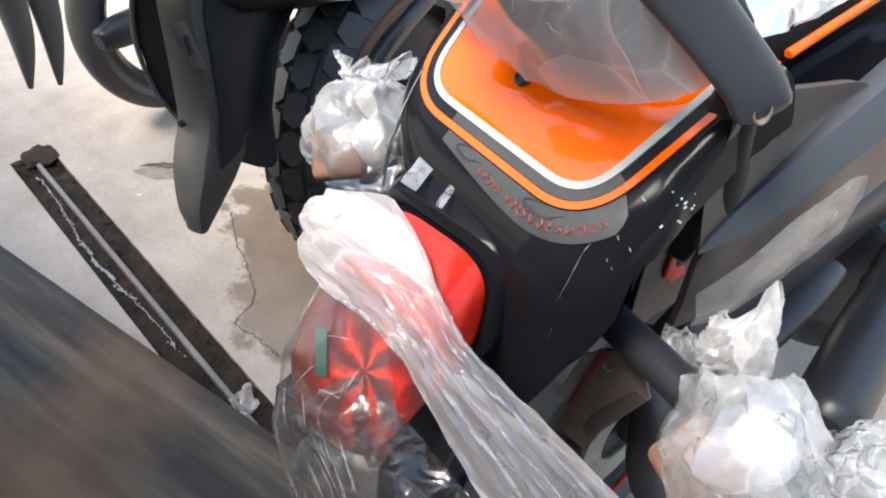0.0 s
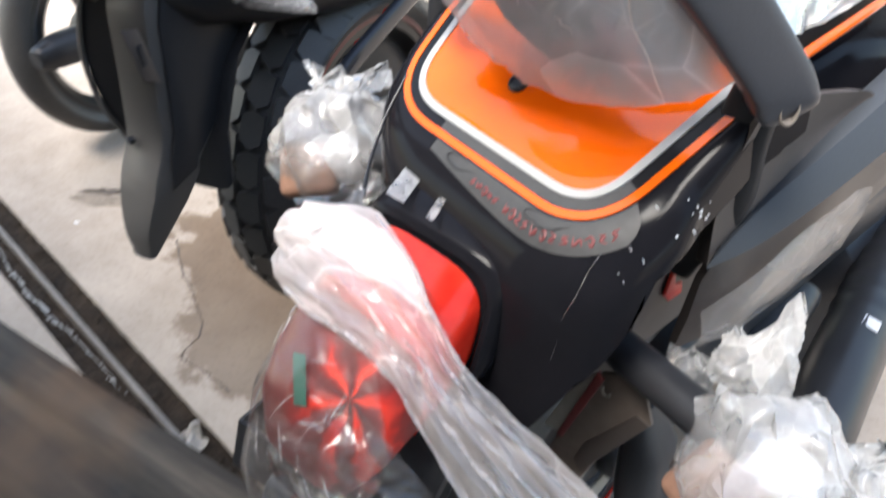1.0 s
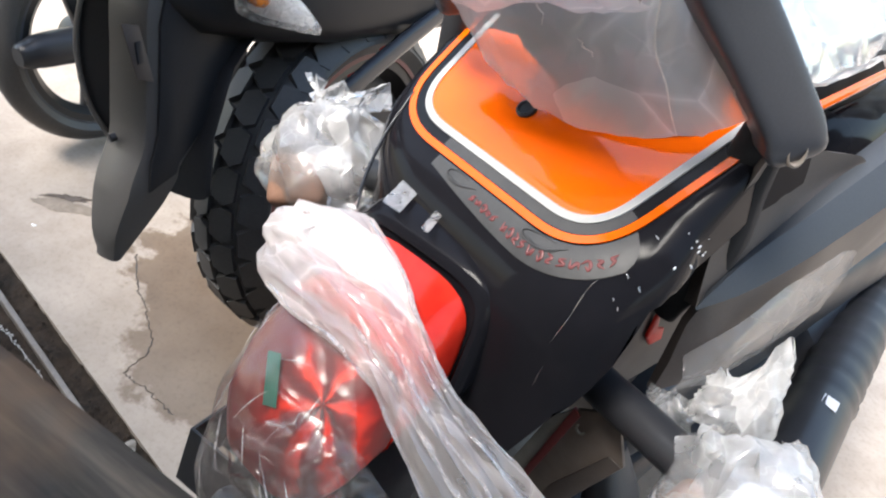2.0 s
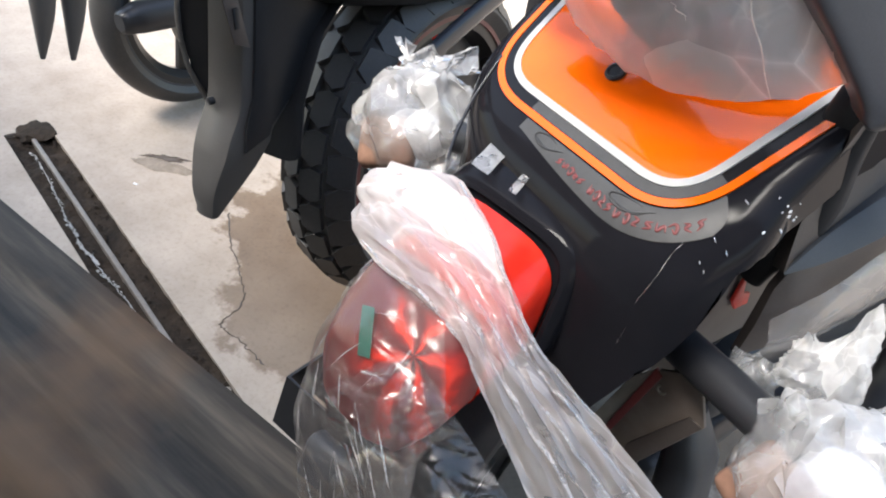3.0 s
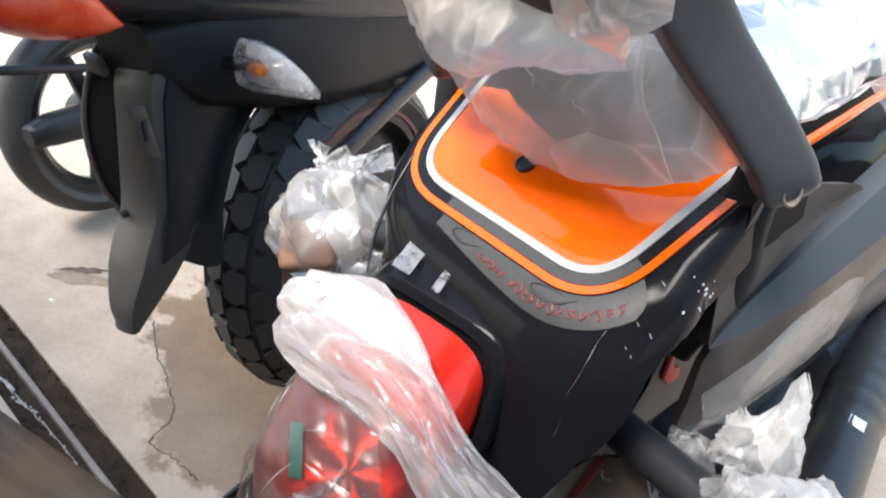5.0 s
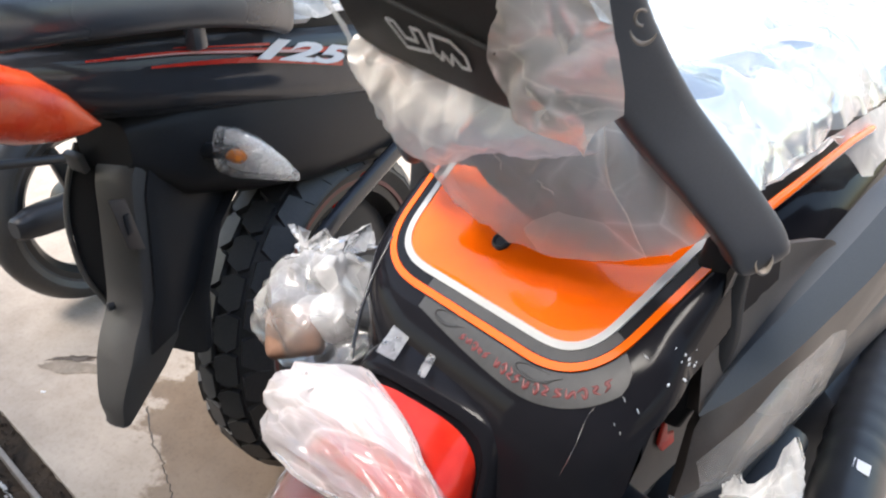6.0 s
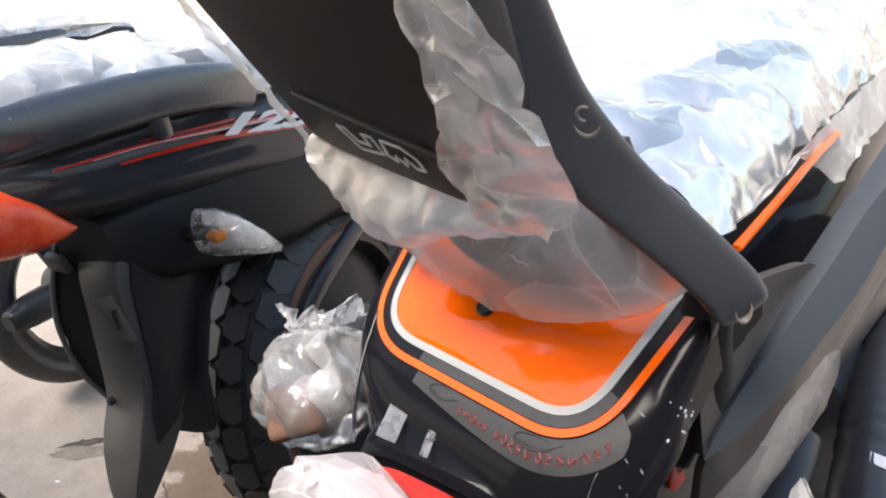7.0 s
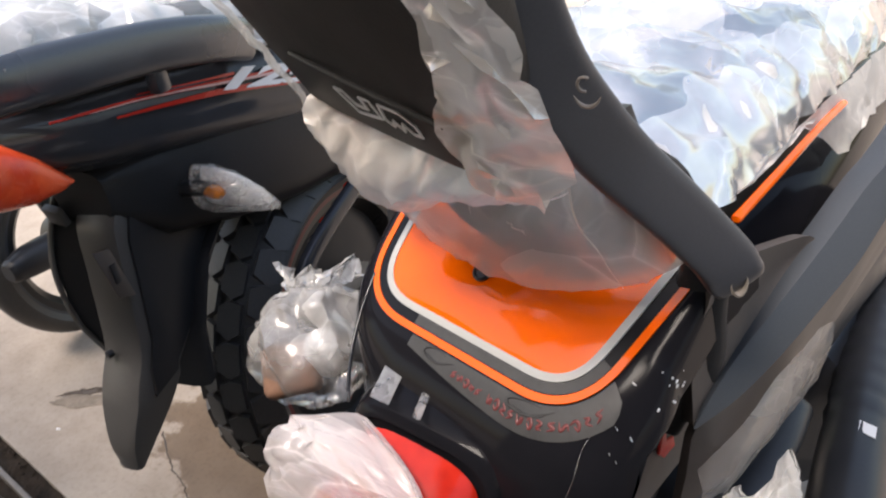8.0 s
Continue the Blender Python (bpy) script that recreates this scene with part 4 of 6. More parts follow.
def backrest():
    for pts in ([(0.089, -0.40, 1.215), (0.099, -0.372, 1.166), (0.108, -0.346, 1.113), (0.117, -0.322, 1.078), (0.129, -0.298, 1.047), (0.153, -0.274, 1.012), (0.178, -0.252, 0.976), (0.185, -0.245, 0.962)],):
        bar = part("backrest_bar", tube(pts, 0.0205, 0.018, up=(0.5, -1, 0.5), power=6, n=40, sides=40, taper=lambda f: 1.0 - 0.08 * min(1.0, max(0.0, f - 0.5) / 0.3)), BAR_GREY, main_bike, "dark grey satin backrest bar")
        # moulded pockets with a bent tab and a lower lip, its highlight put in as paler steel
        face = Vector((0.28, -0.88, -0.39)).normalized()
        for c in ((0.137, -0.35, 1.12), (0.115, -0.386, 1.2)):
            q = Matrix.Translation(Vector(c) + face * 0.0185) @ face.to_track_quat("X", "Z").to_matrix().to_4x4()
            tab = [q @ Vector((0.0016, 0.0032 * math.cos(a) - 0.001, 0.0042 * math.sin(a) + 0.003)) for a in (radians(60 + 24 * k) for k in range(10))]
            part("tab", tube(tab, 0.0008, n=20, sides=8), RAIL_STEEL, bar, "small bent tab")
            arc = [q @ Vector((0.001, 0.0068 * math.cos(a), 0.0112 * math.sin(a))) for a in (radians(205 + 13 * k) for k in range(11))]
            part("bright_lip", tube(arc, 0.0012, n=20, sides=8, taper=lambda f: 0.2 + 0.8 * math.sin(math.pi * f)), RAIL_STEEL, bar, "lower lip with its highlight put in as a pale colour")
        end = Matrix.Translation((0.196, -0.258, 0.962)) @ Vector((0.5, -0.75, 0.3)).to_track_quat("X", "Z").to_matrix().to_4x4() @ Matrix.Diagonal((1.0, 0.5, 0.85, 1.0))
        part("end_boss", lathe([(0.0, -0.004), (0.0082, -0.004), (0.0088, -0.001), (0.0096, 0.0004), (0.0112, -0.0006), (0.0112, -0.008), (0.0, -0.008)], end, 24), RAIL_STEEL, bar, "pale worn boss at the end of the bar")
    mir = [(0.075 - x, y, z) for x, y, z in pts]
    part("backrest_bar", tube(mir, 0.0265, 0.017, up=(0, -1, 0.6), power=4.0, n=40, sides=20), BAR_GREY, main_bike, "dark grey satin backrest bar")
    part("strut", tube([(-0.13, -0.195, 1.0), (-0.142, -0.19, 0.93), (-0.148, -0.185, 0.86), (-0.145, -0.18, 0.80)], 0.014, 0.01, up=(0, -1, 0), power=3, n=20), BLACK_SATIN, main_bike, "satin black curved strut")
    # padded board with a raised lip and a moulded mark
    up = Vector((0, -0.56, 0.83))
    org = Vector((0.002, -0.352, 1.058))
    right = Vector((0.97, -0.24, 0.0))
    nrm = right.cross(up).normalized() * -1
    if nrm.y > 0:
        nrm = -nrm

    def at(u, v, d=0.0):
        return org + right * u + up * v + nrm * d

    def mark_at(u, v, d=0.0):
        return at(u * 0.95 + 0.016, v + 0.19 * u + 0.012, d)

    out = [at(u, v) for u, v in ((-0.088, 0.006), (-0.06, -0.003), (0.0, -0.008), (0.06, -0.01), (0.085, -0.008), (0.1, 0.02), (0.112, 0.06), (0.122, 0.11), (0.126, 0.2), (-0.09, 0.2), (-0.094, 0.12), (-0.092, 0.06))]
    pad = part("backrest_pad", slab(out, -nrm * 0.045, 0.008, 3), BLACK_FOAM, main_bike, "black vinyl backrest pad with a white mark")
    lip = bez([at(-0.052, 0.062, 0.001), at(-0.015, 0.06, 0.003), at(0.035, 0.052, 0.003), at(0.08, 0.042, 0.001)], 16)
    part("seam", tube(lip, 0.0016, n=16, sides=8), BLACK_FOAM, pad)
    base = [(-0.04, -0.262, 0.985), (-0.03, -0.268, 1.045), (0.1, -0.262, 1.05), (0.112, -0.25, 1.005), (0.125, -0.247, 0.98), (0.118, -0.249, 0.958), (0.095, -0.253, 0.938), (0.05, -0.256, 0.928), (0.015, -0.256, 0.93), (-0.02, -0.258, 0.945), (-0.038, -0.26, 0.962)]
    part("pad_base", slab(base, (0, 0.05, 0.0), 0.008, 3), BLACK_DEEP, main_bike, "black backrest base under thin film")
    # the mark: plain white outline shapes
    for poly in (((-0.041, 0.036), (-0.032, 0.034), (-0.026, 0.022), (-0.013, 0.019), (-0.014, 0.03), (-0.004, 0.028), (-0.002, 0.012), (-0.03, 0.014)),
                 ((0.002, 0.012), (0.006, 0.026), (0.026, 0.022), (0.036, 0.012), (0.036, 0.002), (0.028, 0.003), (0.022, 0.012), (0.018, 0.004), (0.012, 0.013), (0.009, 0.007))):
        loop = [mark_at(u, v, 0.0012) for u, v in poly]
        loop = [p for a, b in zip(loop, loop[1:] + loop[:1]) for p in (a, a.lerp(b, 0.5))] + [loop[0]]
        part("mark", ribbon(loop, 0.0011, lambda c: nrm, 0.0008), WHITE_PRINT, pad, "white outline mark")


backrest()


def right_side():
    # flat grab rail with a bevelled upper edge, running from a point at the tail up and forward
    up_edge = bez([(0.177, -0.245, 0.819), (0.186, -0.2, 0.852), (0.2, -0.153, 0.881), (0.217, -0.094, 0.917), (0.229, -0.049, 0.946), (0.238, -0.022, 0.962), (0.25, 0.03, 0.992), (0.255, 0.14, 1.0)], 40)
    low_edge = bez([(0.178, -0.244, 0.817), (0.196, -0.21, 0.83), (0.212, -0.169, 0.849), (0.226, -0.127, 0.872), (0.24, -0.083, 0.898), (0.248, -0.048, 0.922), (0.262, 0.016, 0.953), (0.268, 0.14, 0.962)], 40)
    face = Vector((0.685, -0.516, 0.514))
    rings = []
    for k, (a, b) in enumerate(zip(up_edge, low_edge)):
        g = min(1.0, k / 9)
        bev = Vector((-0.007, 0.008, 0.005)) * g
        rings.append([a, a.lerp(b, 0.5) + face * 0.0012 * g, b, b - face * 0.004 * g, b - face * 0.016 * g, a - face * 0.02 * g + bev, a + bev - face * 0.003 * g])
    part("side_rail", loft(rings), RAIL_GREY, main_bike, "blue-grey satin side rail")
    # dusty panel that closes the side below the rail
    rings = []
    for k in range(0, 41, 2):
        y = -0.225 + 0.45 * k / 40
        top = low_edge[k] - face * 0.011 if k else Vector((0.172, -0.228, 0.79))
        low = Vector((0.2 + 0.09 * (y + 0.2), y, 0.743 + 0.05 * (y + 0.2))) if k else Vector((0.172, -0.238, 0.72))
        inward = Vector((-0.007, 0.004, 0.0))
        rings.append([top, top.lerp(low, 0.5) + Vector((0.002, -0.002, 0)), low, low + inward, top + inward])
    part("side_panel", loft(rings), BRACKET_BROWN, main_bike, "dusty brown-grey panel below the side rail")
    part("inner_panel", slab([(0.1385, y, z) for y, z in ((-0.258, 0.7), (-0.1, 0.66), (-0.1, 0.84), (-0.225, 0.83), (-0.25, 0.79))], (0.002, 0, 0), 0.0008), BRACKET_BROWN, main_bike, "dusty brown plate behind the reflector")
    # moulded web that ties the end of the backrest bar to the rail
    web_top = bez([(0.178, -0.236, 0.956), (0.182, -0.19, 0.942), (0.19, -0.135, 0.926), (0.204, -0.098, 0.919), (0.211, -0.094, 0.91)], 16)
    web_low = bez([(0.175, -0.238, 0.815), (0.182, -0.205, 0.842), (0.19, -0.17, 0.864), (0.2, -0.13, 0.888), (0.21, -0.097, 0.906)], 16)
    web_mid = bez([(0.172, -0.246, 0.886), (0.178, -0.205, 0.886), (0.187, -0.155, 0.892), (0.199, -0.115, 0.902), (0.21, -0.096, 0.908)], 16)
    rings = []
    for a, c, b in zip(web_top, web_mid, web_low):
        back = Vector((-0.012, 0.008, -0.006))
        rings.append([a, a.lerp(c, 0.5) + Vector((-0.002, 0, 0)), c + Vector((-0.003, 0, 0)), c.lerp(b, 0.5) + Vector((-0.002, 0, 0)), b, b + back, c + back, a + back])
    part("bracket", loft(rings), BRACKET_BROWN, main_bike, "brown-grey plastic rail bracket")
    part("strut", tube([(0.166, -0.228, 0.955), (0.162, -0.222, 0.905), (0.163, -0.215, 0.862), (0.158, -0.212, 0.82), (0.147, -0.21, 0.775)], 0.021, 0.012, up=(0.3, -0.9, 0.3), power=2.6, n=24, taper=lambda f: 0.75 + 0.35 * math.sin(math.pi * min(1.0, f * 1.1)) - 0.25 * f), BLACK_DEEP, main_bike, "black curved strut")
    outline = [(y, z) for y, z in ((-0.2, 0.80), (-0.17, 0.88), (-0.13, 0.94), (0.0, 0.945), (0.3, 0.93), (0.62, 0.88), (0.62, 0.72), (0.2, 0.68), (-0.1, 0.67), (-0.2, 0.655), (-0.235, 0.70), (-0.24, 0.76))]
    for s in (1, -1):
        cov = part("side_cover", slab([(0.118 * s, y, z) for y, z in outline], (0.018 * s, 0, 0), 0.007, 3), BLACK_CAP, main_bike, "glossy black side cover")
        if s > 0:
            part("orange_stripe", tube([(0.158, -0.14, 0.942), (0.163, -0.05, 0.945), (0.167, 0.06, 0.946), (0.17, 0.15, 0.942)], 0.0042, 0.004, n=20), ORANGE, cov)
    rs = [oval((0, y, z), (w, 0, 0), (0, 0, h), 3.5, 28) for y, z, w, h in ((-0.17, 0.925, 0.12, 0.03), (-0.1, 0.935, 0.145, 0.045), (0.1, 0.925, 0.15, 0.05), (0.4, 0.875, 0.135, 0.05), (0.65, 0.87, 0.1, 0.05))]
    part("seat", loft(rs), BLACK_FOAM, main_bike, "black vinyl seat under wrapping")
    # silencer, its end cap and the dark running gear below
    sil = part("silencer", tube([(0.118, -0.1, 0.55), (0.14, 0.1, 0.55), (0.17, 0.4, 0.55), (0.2, 0.63, 0.55)], 0.034, 0.05, power=4, n=24, sides=24), BLACK_SATIN, main_bike, "satin black silencer")
    part("end_flange", tube([(0.197, 0.61, 0.55), (0.2, 0.63, 0.55), (0.203, 0.65, 0.55)], 0.04, 0.055, power=4, n=6, sides=24), STEEL, sil)
    part("reflector", slab([(0.142, y, z) for y, z in ((-0.214, 0.782), (-0.202, 0.752), (-0.186, 0.744), (-0.18, 0.728), (-0.205, 0.734), (-0.219, 0.75))], (0.004, 0, 0), 0.002), RED_REFLECTOR, main_bike, "red side reflector")
    flap = part("mud_flap", slab([(x, -0.285, z - 0.012) for x, z in ((0.137, 0.712), (0.17, 0.735), (0.19, 0.69), (0.153, 0.601), (0.14, 0.55), (0.1, 0.55), (0.111, 0.608))], (0, 0.004, 0), 0.001), DUSTY_BROWN, main_bike, "dusty brown plastic flap with a red and white edge")
    part("flap_lip", slab([(x, -0.2865, z - 0.012) for x, z in ((0.176, 0.691), (0.189, 0.689), (0.153, 0.601), (0.142, 0.57), (0.132, 0.585), (0.138, 0.614))], (0, 0.003, 0), 0.001), BRACKET_BROWN, flap, "paler grey lip of the flap")
    part("red_edge", slab([(x, -0.2865, z - 0.012) for x, z in ((0.109, 0.602), (0.1155, 0.602), (0.1415, 0.708), (0.134, 0.712))], (0, 0.004, 0), 0.0008), RED_INK, flap, "red edge of the flap")
    part("white_edge", slab([(x, -0.284, z - 0.012) for x, z in ((0.117, 0.688), (0.093, 0.6), (0.109, 0.602), (0.134, 0.71), (0.124, 0.694))], (0, 0.003, 0), 0.0008), STEEL, flap, "pale grey edge of the flap")
    hook = [(0.147 + 0.004 * math.cos(a), -0.29, 0.688 + 0.004 * math.sin(a)) for a in (radians(140 + 26 * k) for k in range(9))]
    part("hook", tube(hook, 0.0011, n=20, sides=8), STEEL, flap, "small pale wire hook")
    part("rubber_foot", loft([oval((0.148 + 0.01 * k, -0.2, z), (0.024 * w, 0, 0), (0, 0.03 * w, 0), 3, 24) for k, (z, w) in enumerate(((0.6, 0.6), (0.575, 0.8), (0.55, 1.0), (0.48, 1.08), (0.465, 1.25), (0.44, 1.25), (0.43, 1.1)))]), BLACK_SATIN, main_bike, "black rubber foot under the indicator arm")
    part("footrest", tube([(0.172, 0.0, 0.49), (0.182, 0.1, 0.505), (0.18, 0.19, 0.5)], 0.028, 0.02, power=2.5, n=12), BLACK_SATIN, main_bike, "black rubber passenger footrest")
    part("swingarm", tube([(0.1, -0.1, 0.345), (0.12, 0.15, 0.38), (0.12, 0.5, 0.42)], 0.025, 0.04, power=4, n=16), BLACK_SATIN, main_bike)
    part("engine_cover", loft([oval((0.1, y, 0.34), (w, 0, 0), (0, 0, h), 3, 24) for y, w, h in ((0.3, 0.06, 0.08), (0.36, 0.13, 0.16), (0.6, 0.15, 0.2), (0.95, 0.14, 0.2), (1.02, 0.08, 0.1))]), BLACK_SATIN, main_bike, "black engine casing")
    hose = tube([(0.285, 0.02, 0.44), (0.27, 0.15, 0.45), (0.25, 0.36, 0.45), (0.225, 0.6, 0.46), (0.2, 0.85, 0.46)], 0.045, n=60, sides=20, taper=lambda f: 1 + 0.05 * math.sin(f * 130) * (1 if f > 0.35 else 0))
    gait = part("exhaust_pipe", hose, BLACK_SATIN, main_bike, "black pipe with a white paper tag")
    part("paper_tag", slab([(0.262, 0.2, 0.494), (0.283, 0.196, 0.494), (0.281, 0.217, 0.495), (0.26, 0.221, 0.494)], (0, 0, 0.001), 0), WHITE_PRINT, gait, "small white paper tag")
    # number plate bracket under the lamp
    br = bmesh.new()
    x0, x1, y0, y1, z0, z1, t = -0.045, 0.045, -0.034, 0.034, -0.04, 0.04, 0.003
    for a in ((x0, x0 + t, y0, y1), (x1 - t, x1, y0, y1), (x0 + t, x1 - t, y0, y0 + t), (x0 + t, x1 - t, y1 - t, y1)):
        w = bmesh.ops.create_cube(br, size=1.0)["verts"]
        for v in w:
            v.co = Vector(((a[0] + a[1]) / 2 + v.co.x * (a[1] - a[0]), (a[2] + a[3]) / 2 + v.co.y * (a[3] - a[2]), v.co.z * (z1 - z0)))
    br.transform(pose(-0.132, -0.43, 0.475, -8, 10, 12))
    part("plate_bracket", br, BLACK_SATIN, main_bike, "open black box bracket", smooth=False)
    part("bracket_arm", tube([(-0.11, -0.42, 0.5), (-0.06, -0.42, 0.52), (0.0, -0.42, 0.54)], 0.012, n=8), BLACK_SATIN, main_bike)
    bl = part("plate_lamp", block(0.075, 0.05, 0.09, 0.012, pose(-0.045, -0.482, 0.49, -25, 0, 10), 3), RAIL_GREY, main_bike, "blue-grey plastic plate lamp block")
    part("ridge", block(0.012, 0.012, 0.09, 0.004, pose(-0.02, -0.51, 0.495, -25, 0, 10)), RAIL_GREY, bl)


right_side()


def grid_sheet(f, nu, nv, name, mat, label, cat="plastic bag", seed=1.0, amp=0.008, size=0.05, fine=0.3, sharp=40, parent=None, run=(1, 1, 1)):
    """A crumpled film: f(u, v) gives its place, then folds are added along the normal."""
    bm = bmesh.new()
    pts = [[Vector(f(i / nu, j / nv)) for j in range(nv + 1)] for i in range(nu + 1)]
    vs = []
    for i in range(nu + 1):
        row = []
        for j in range(nv + 1):
            a = pts[min(i + 1, nu)][j] - pts[max(i - 1, 0)][j]
            b = pts[i][min(j + 1, nv)] - pts[i][max(j - 1, 0)]
            n = a.cross(b)
            n = n.normalized() if n.length > 1e-9 else Vector((0, 0, 1))
            p = pts[i][j]
            w = Vector((p.x * run[0], p.y * run[1], p.z * run[2]))
            h = crumple(w, size, seed) + fine * crumple(w, size * 0.35, seed + 5)
            row.append(bm.verts.new(p + n * h * amp))
        vs.append(row)
    for i in range(nu):
        for j in range(nv):
            bm.faces.new((vs[i][j], vs[i + 1][j], vs[i + 1][j + 1], vs[i][j + 1]))
    ob = part(name, bm, mat, parent)
    ob.data.set_sharp_from_angle(angle=radians(sharp))
    return tagged(ob, label, cat if parent is None else "")


def local1(p):
    return M1 @ Vector(p)


def facet_sheet(f, nu, nv, name, mat, label, cat="", seed=1, amp=0.008, jitter=0.36, wrap=False, parent=None, crisp=46):
    """Crushed film: an uneven net of flat facets over f(u, v), each broken once more into smaller ones."""
    rng = random.Random(seed)
    bm = bmesh.new()
    dice = {}

    def node(i, j):
        key = (i % nu if wrap else i, j)
        if key not in dice:
            dice[key] = (rng.uniform(-jitter, jitter), rng.uniform(-jitter, jitter), rng.uniform(-1, 1))
        du, dv, h = dice[key]
        u = (i + (du if wrap or 0 < i < nu else 0)) / nu
        v = (j + (dv if 0 < j < nv else 0)) / nv
        u, v = (u % 1.0 if wrap else min(max(u, 0), 1)), min(max(v, 0), 1)
        e = 0.01
        p = Vector(f(u, v))
        a = Vector(f(min(u + e, 1), v)) - Vector(f(max(u - e, 0), v))
        b = Vector(f(u, min(v + e, 1))) - Vector(f(u, max(v - e, 0)))
        n = a.cross(b)
        n = n.normalized() if n.length > 1e-9 else Vector((0, 0, 1))
        return p + n * amp * (0.6 * h + 1.0 * noise.noise(p * 16 + Vector((seed, 0, 0))))

    net = [[bm.verts.new(node(i, j)) for j in range(nv + 1)] for i in range(nu if wrap else nu + 1)]
    for i in range(nu):
        k = (i + 1) % nu if wrap else i + 1
        for j in range(nv):
            a, b, c, d = net[i][j], net[k][j], net[k][j + 1], net[i][j + 1]
            for tri in ((a, b, c), (a, c, d)) if rng.random() < 0.5 else ((a, b, d), (b, c, d)):
                bm.faces.new(tri)
    bm.normal_update()
    old = set(bm.verts)
    bmesh.ops.subdivide_edges(bm, edges=bm.edges[:], cuts=1, use_grid_fill=True)
    bm.normal_update()
    for v in bm.verts:
        if v not in old:
            v.co += v.normal * rng.uniform(-0.18, 0.18) * amp
    ob = part(name, bm, mat, parent)
    ob.data.set_sharp_from_angle(angle=radians(crisp))
    return tagged(ob, label, cat if parent is None else "")


def ball_bag(c, r, tuft, name, label, mat, seed, amp=0.009, place=local1, torn=None):
    """A crumpled bag round a lamp: full below, pleated into a neck and flaring into a ragged tuft."""
    c, tuft = Vector(c), Vector(tuft)
    ax = (tuft - c).normalized()
    s = ax.orthogonal().normalized()
    q = ax.cross(s)
    reach = (tuft - c).length
    girth = bez([(0.05, -1.0, 0), (0.62, -0.86, 0), (0.98, -0.35, 0), (0.98, 0.2, 0), (0.74, 0.72, 0), (0.46, 1.0, 0)], 30)

    def fold(a, k):
        return sum((abs(((a / (2 * math.pi) * n + o + seed * 0.37 + 0.35 * math.sin(k * 3 + n)) % 1.0) * 2 - 1) - 0.5) * w for n, o, w in ((5, 0.1, 1.0), (8, 0.45, 0.7), (13, 0.8, 0.45)))

    def body(u, v):
        a = 2 * math.pi * u
        g = girth[min(30, int(v * 30))].lerp(girth[min(30, int(v * 30) + 1)], v * 30 - int(v * 30))
        ragged = 1.0 + 0.26 * noise.noise(Vector((math.cos(a), math.sin(a), v * 2.0)) * 1.4 + Vector((seed, 0, 0)))
        rad = g.x * ragged * (1 + (0.06 + 0.34 * v ** 2) * fold(a, v))
        return place(c + (s * math.cos(a) * r[0] + q * math.sin(a) * r[1]) * rad + ax * g.y * r[2] * (0.85 + 0.15 * ragged))

    bag = facet_sheet(body, 24, 12, name, mat, label, "plastic bag", int(seed) + 1, amp * 0.75, 0.42, True, None, 72)

    if torn:
        # the open end stands up as a flat torn fin, with a small puff beside it
        left, right, rise, heights, puff = torn

        def fin(u, v):
            a = 2 * math.pi * u
            w = (1 + math.cos(a)) / 2
            f = w * (len(heights) - 1)
            i = min(int(f), len(heights) - 2)
            tall = heights[i] + (heights[i + 1] - heights[i]) * (f - i)
            flat = Vector((0.3, 0.8, -0.2)) * math.sin(a) * (0.016 * (1 - v) + 0.0045)
            wave = Vector((0.2, 0.9, -0.1)) * 0.007 * v * math.sin(w * 11 + 1)
            return place(Vector(left).lerp(Vector(right), w * (1 - 0.12 * v) + 0.1 * v) + flat + wave + Vector(rise) * tall * v)

        facet_sheet(fin, 30, 8, "tuft", mat, "torn upright end of the bag", "", int(seed) + 3, amp * 0.4, 0.34, True, bag, 75)

        def knot(u, v):
            a, b = 2 * math.pi * u, math.pi * (0.04 + 0.92 * v)
            d = Vector((math.cos(a) * math.sin(b), math.sin(a) * math.sin(b), math.cos(b)))
            return place(Vector(puff) + Vector((d.x * 0.021, d.y * 0.02, d.z * 0.024)) * (1 + 0.35 * fold(a, v)))

        facet_sheet(knot, 16, 8, "puff", mat, "small crumpled puff of the bag", "", int(seed) + 5, amp * 0.5, 0.34, True, bag, 75)
        return bag

    def neck(u, v):
        a = 2 * math.pi * u
        rad = 0.4 + 0.05 * v + 0.26 * v * v
        rad *= 1 + (0.5 - 0.1 * v) * fold(a, 1 + v * 0.5)
        tear = (0.25 + 0.75 * abs(noise.noise(Vector((math.cos(a), math.sin(a), seed)) * 1.9)) * 2.2) * v
        base = c + ax * r[2] * 0.95
        lean = (s * math.cos(seed) + q * math.sin(seed)) * r[0] * 0.3 * v * v
        return place(base + ax * max(reach - r[2] * 0.9, 0.02) * tear * 1.25 + lean + (s * math.cos(a) * r[0] + q * math.sin(a) * r[1]) * rad)

    facet_sheet(neck, 34, 7, "tuft", mat, "twisted ragged end of the bag", "", int(seed) + 3, amp * 0.5, 0.34, True, bag, 75)
    return bag


def indicator_arm(parent, a, b):
    return part("indicator_arm", tube([a, Vector(a).lerp(Vector(b), 0.5), b], 0.017, n=10), BLACK_SATIN, parent, "black rubber indicator arm")


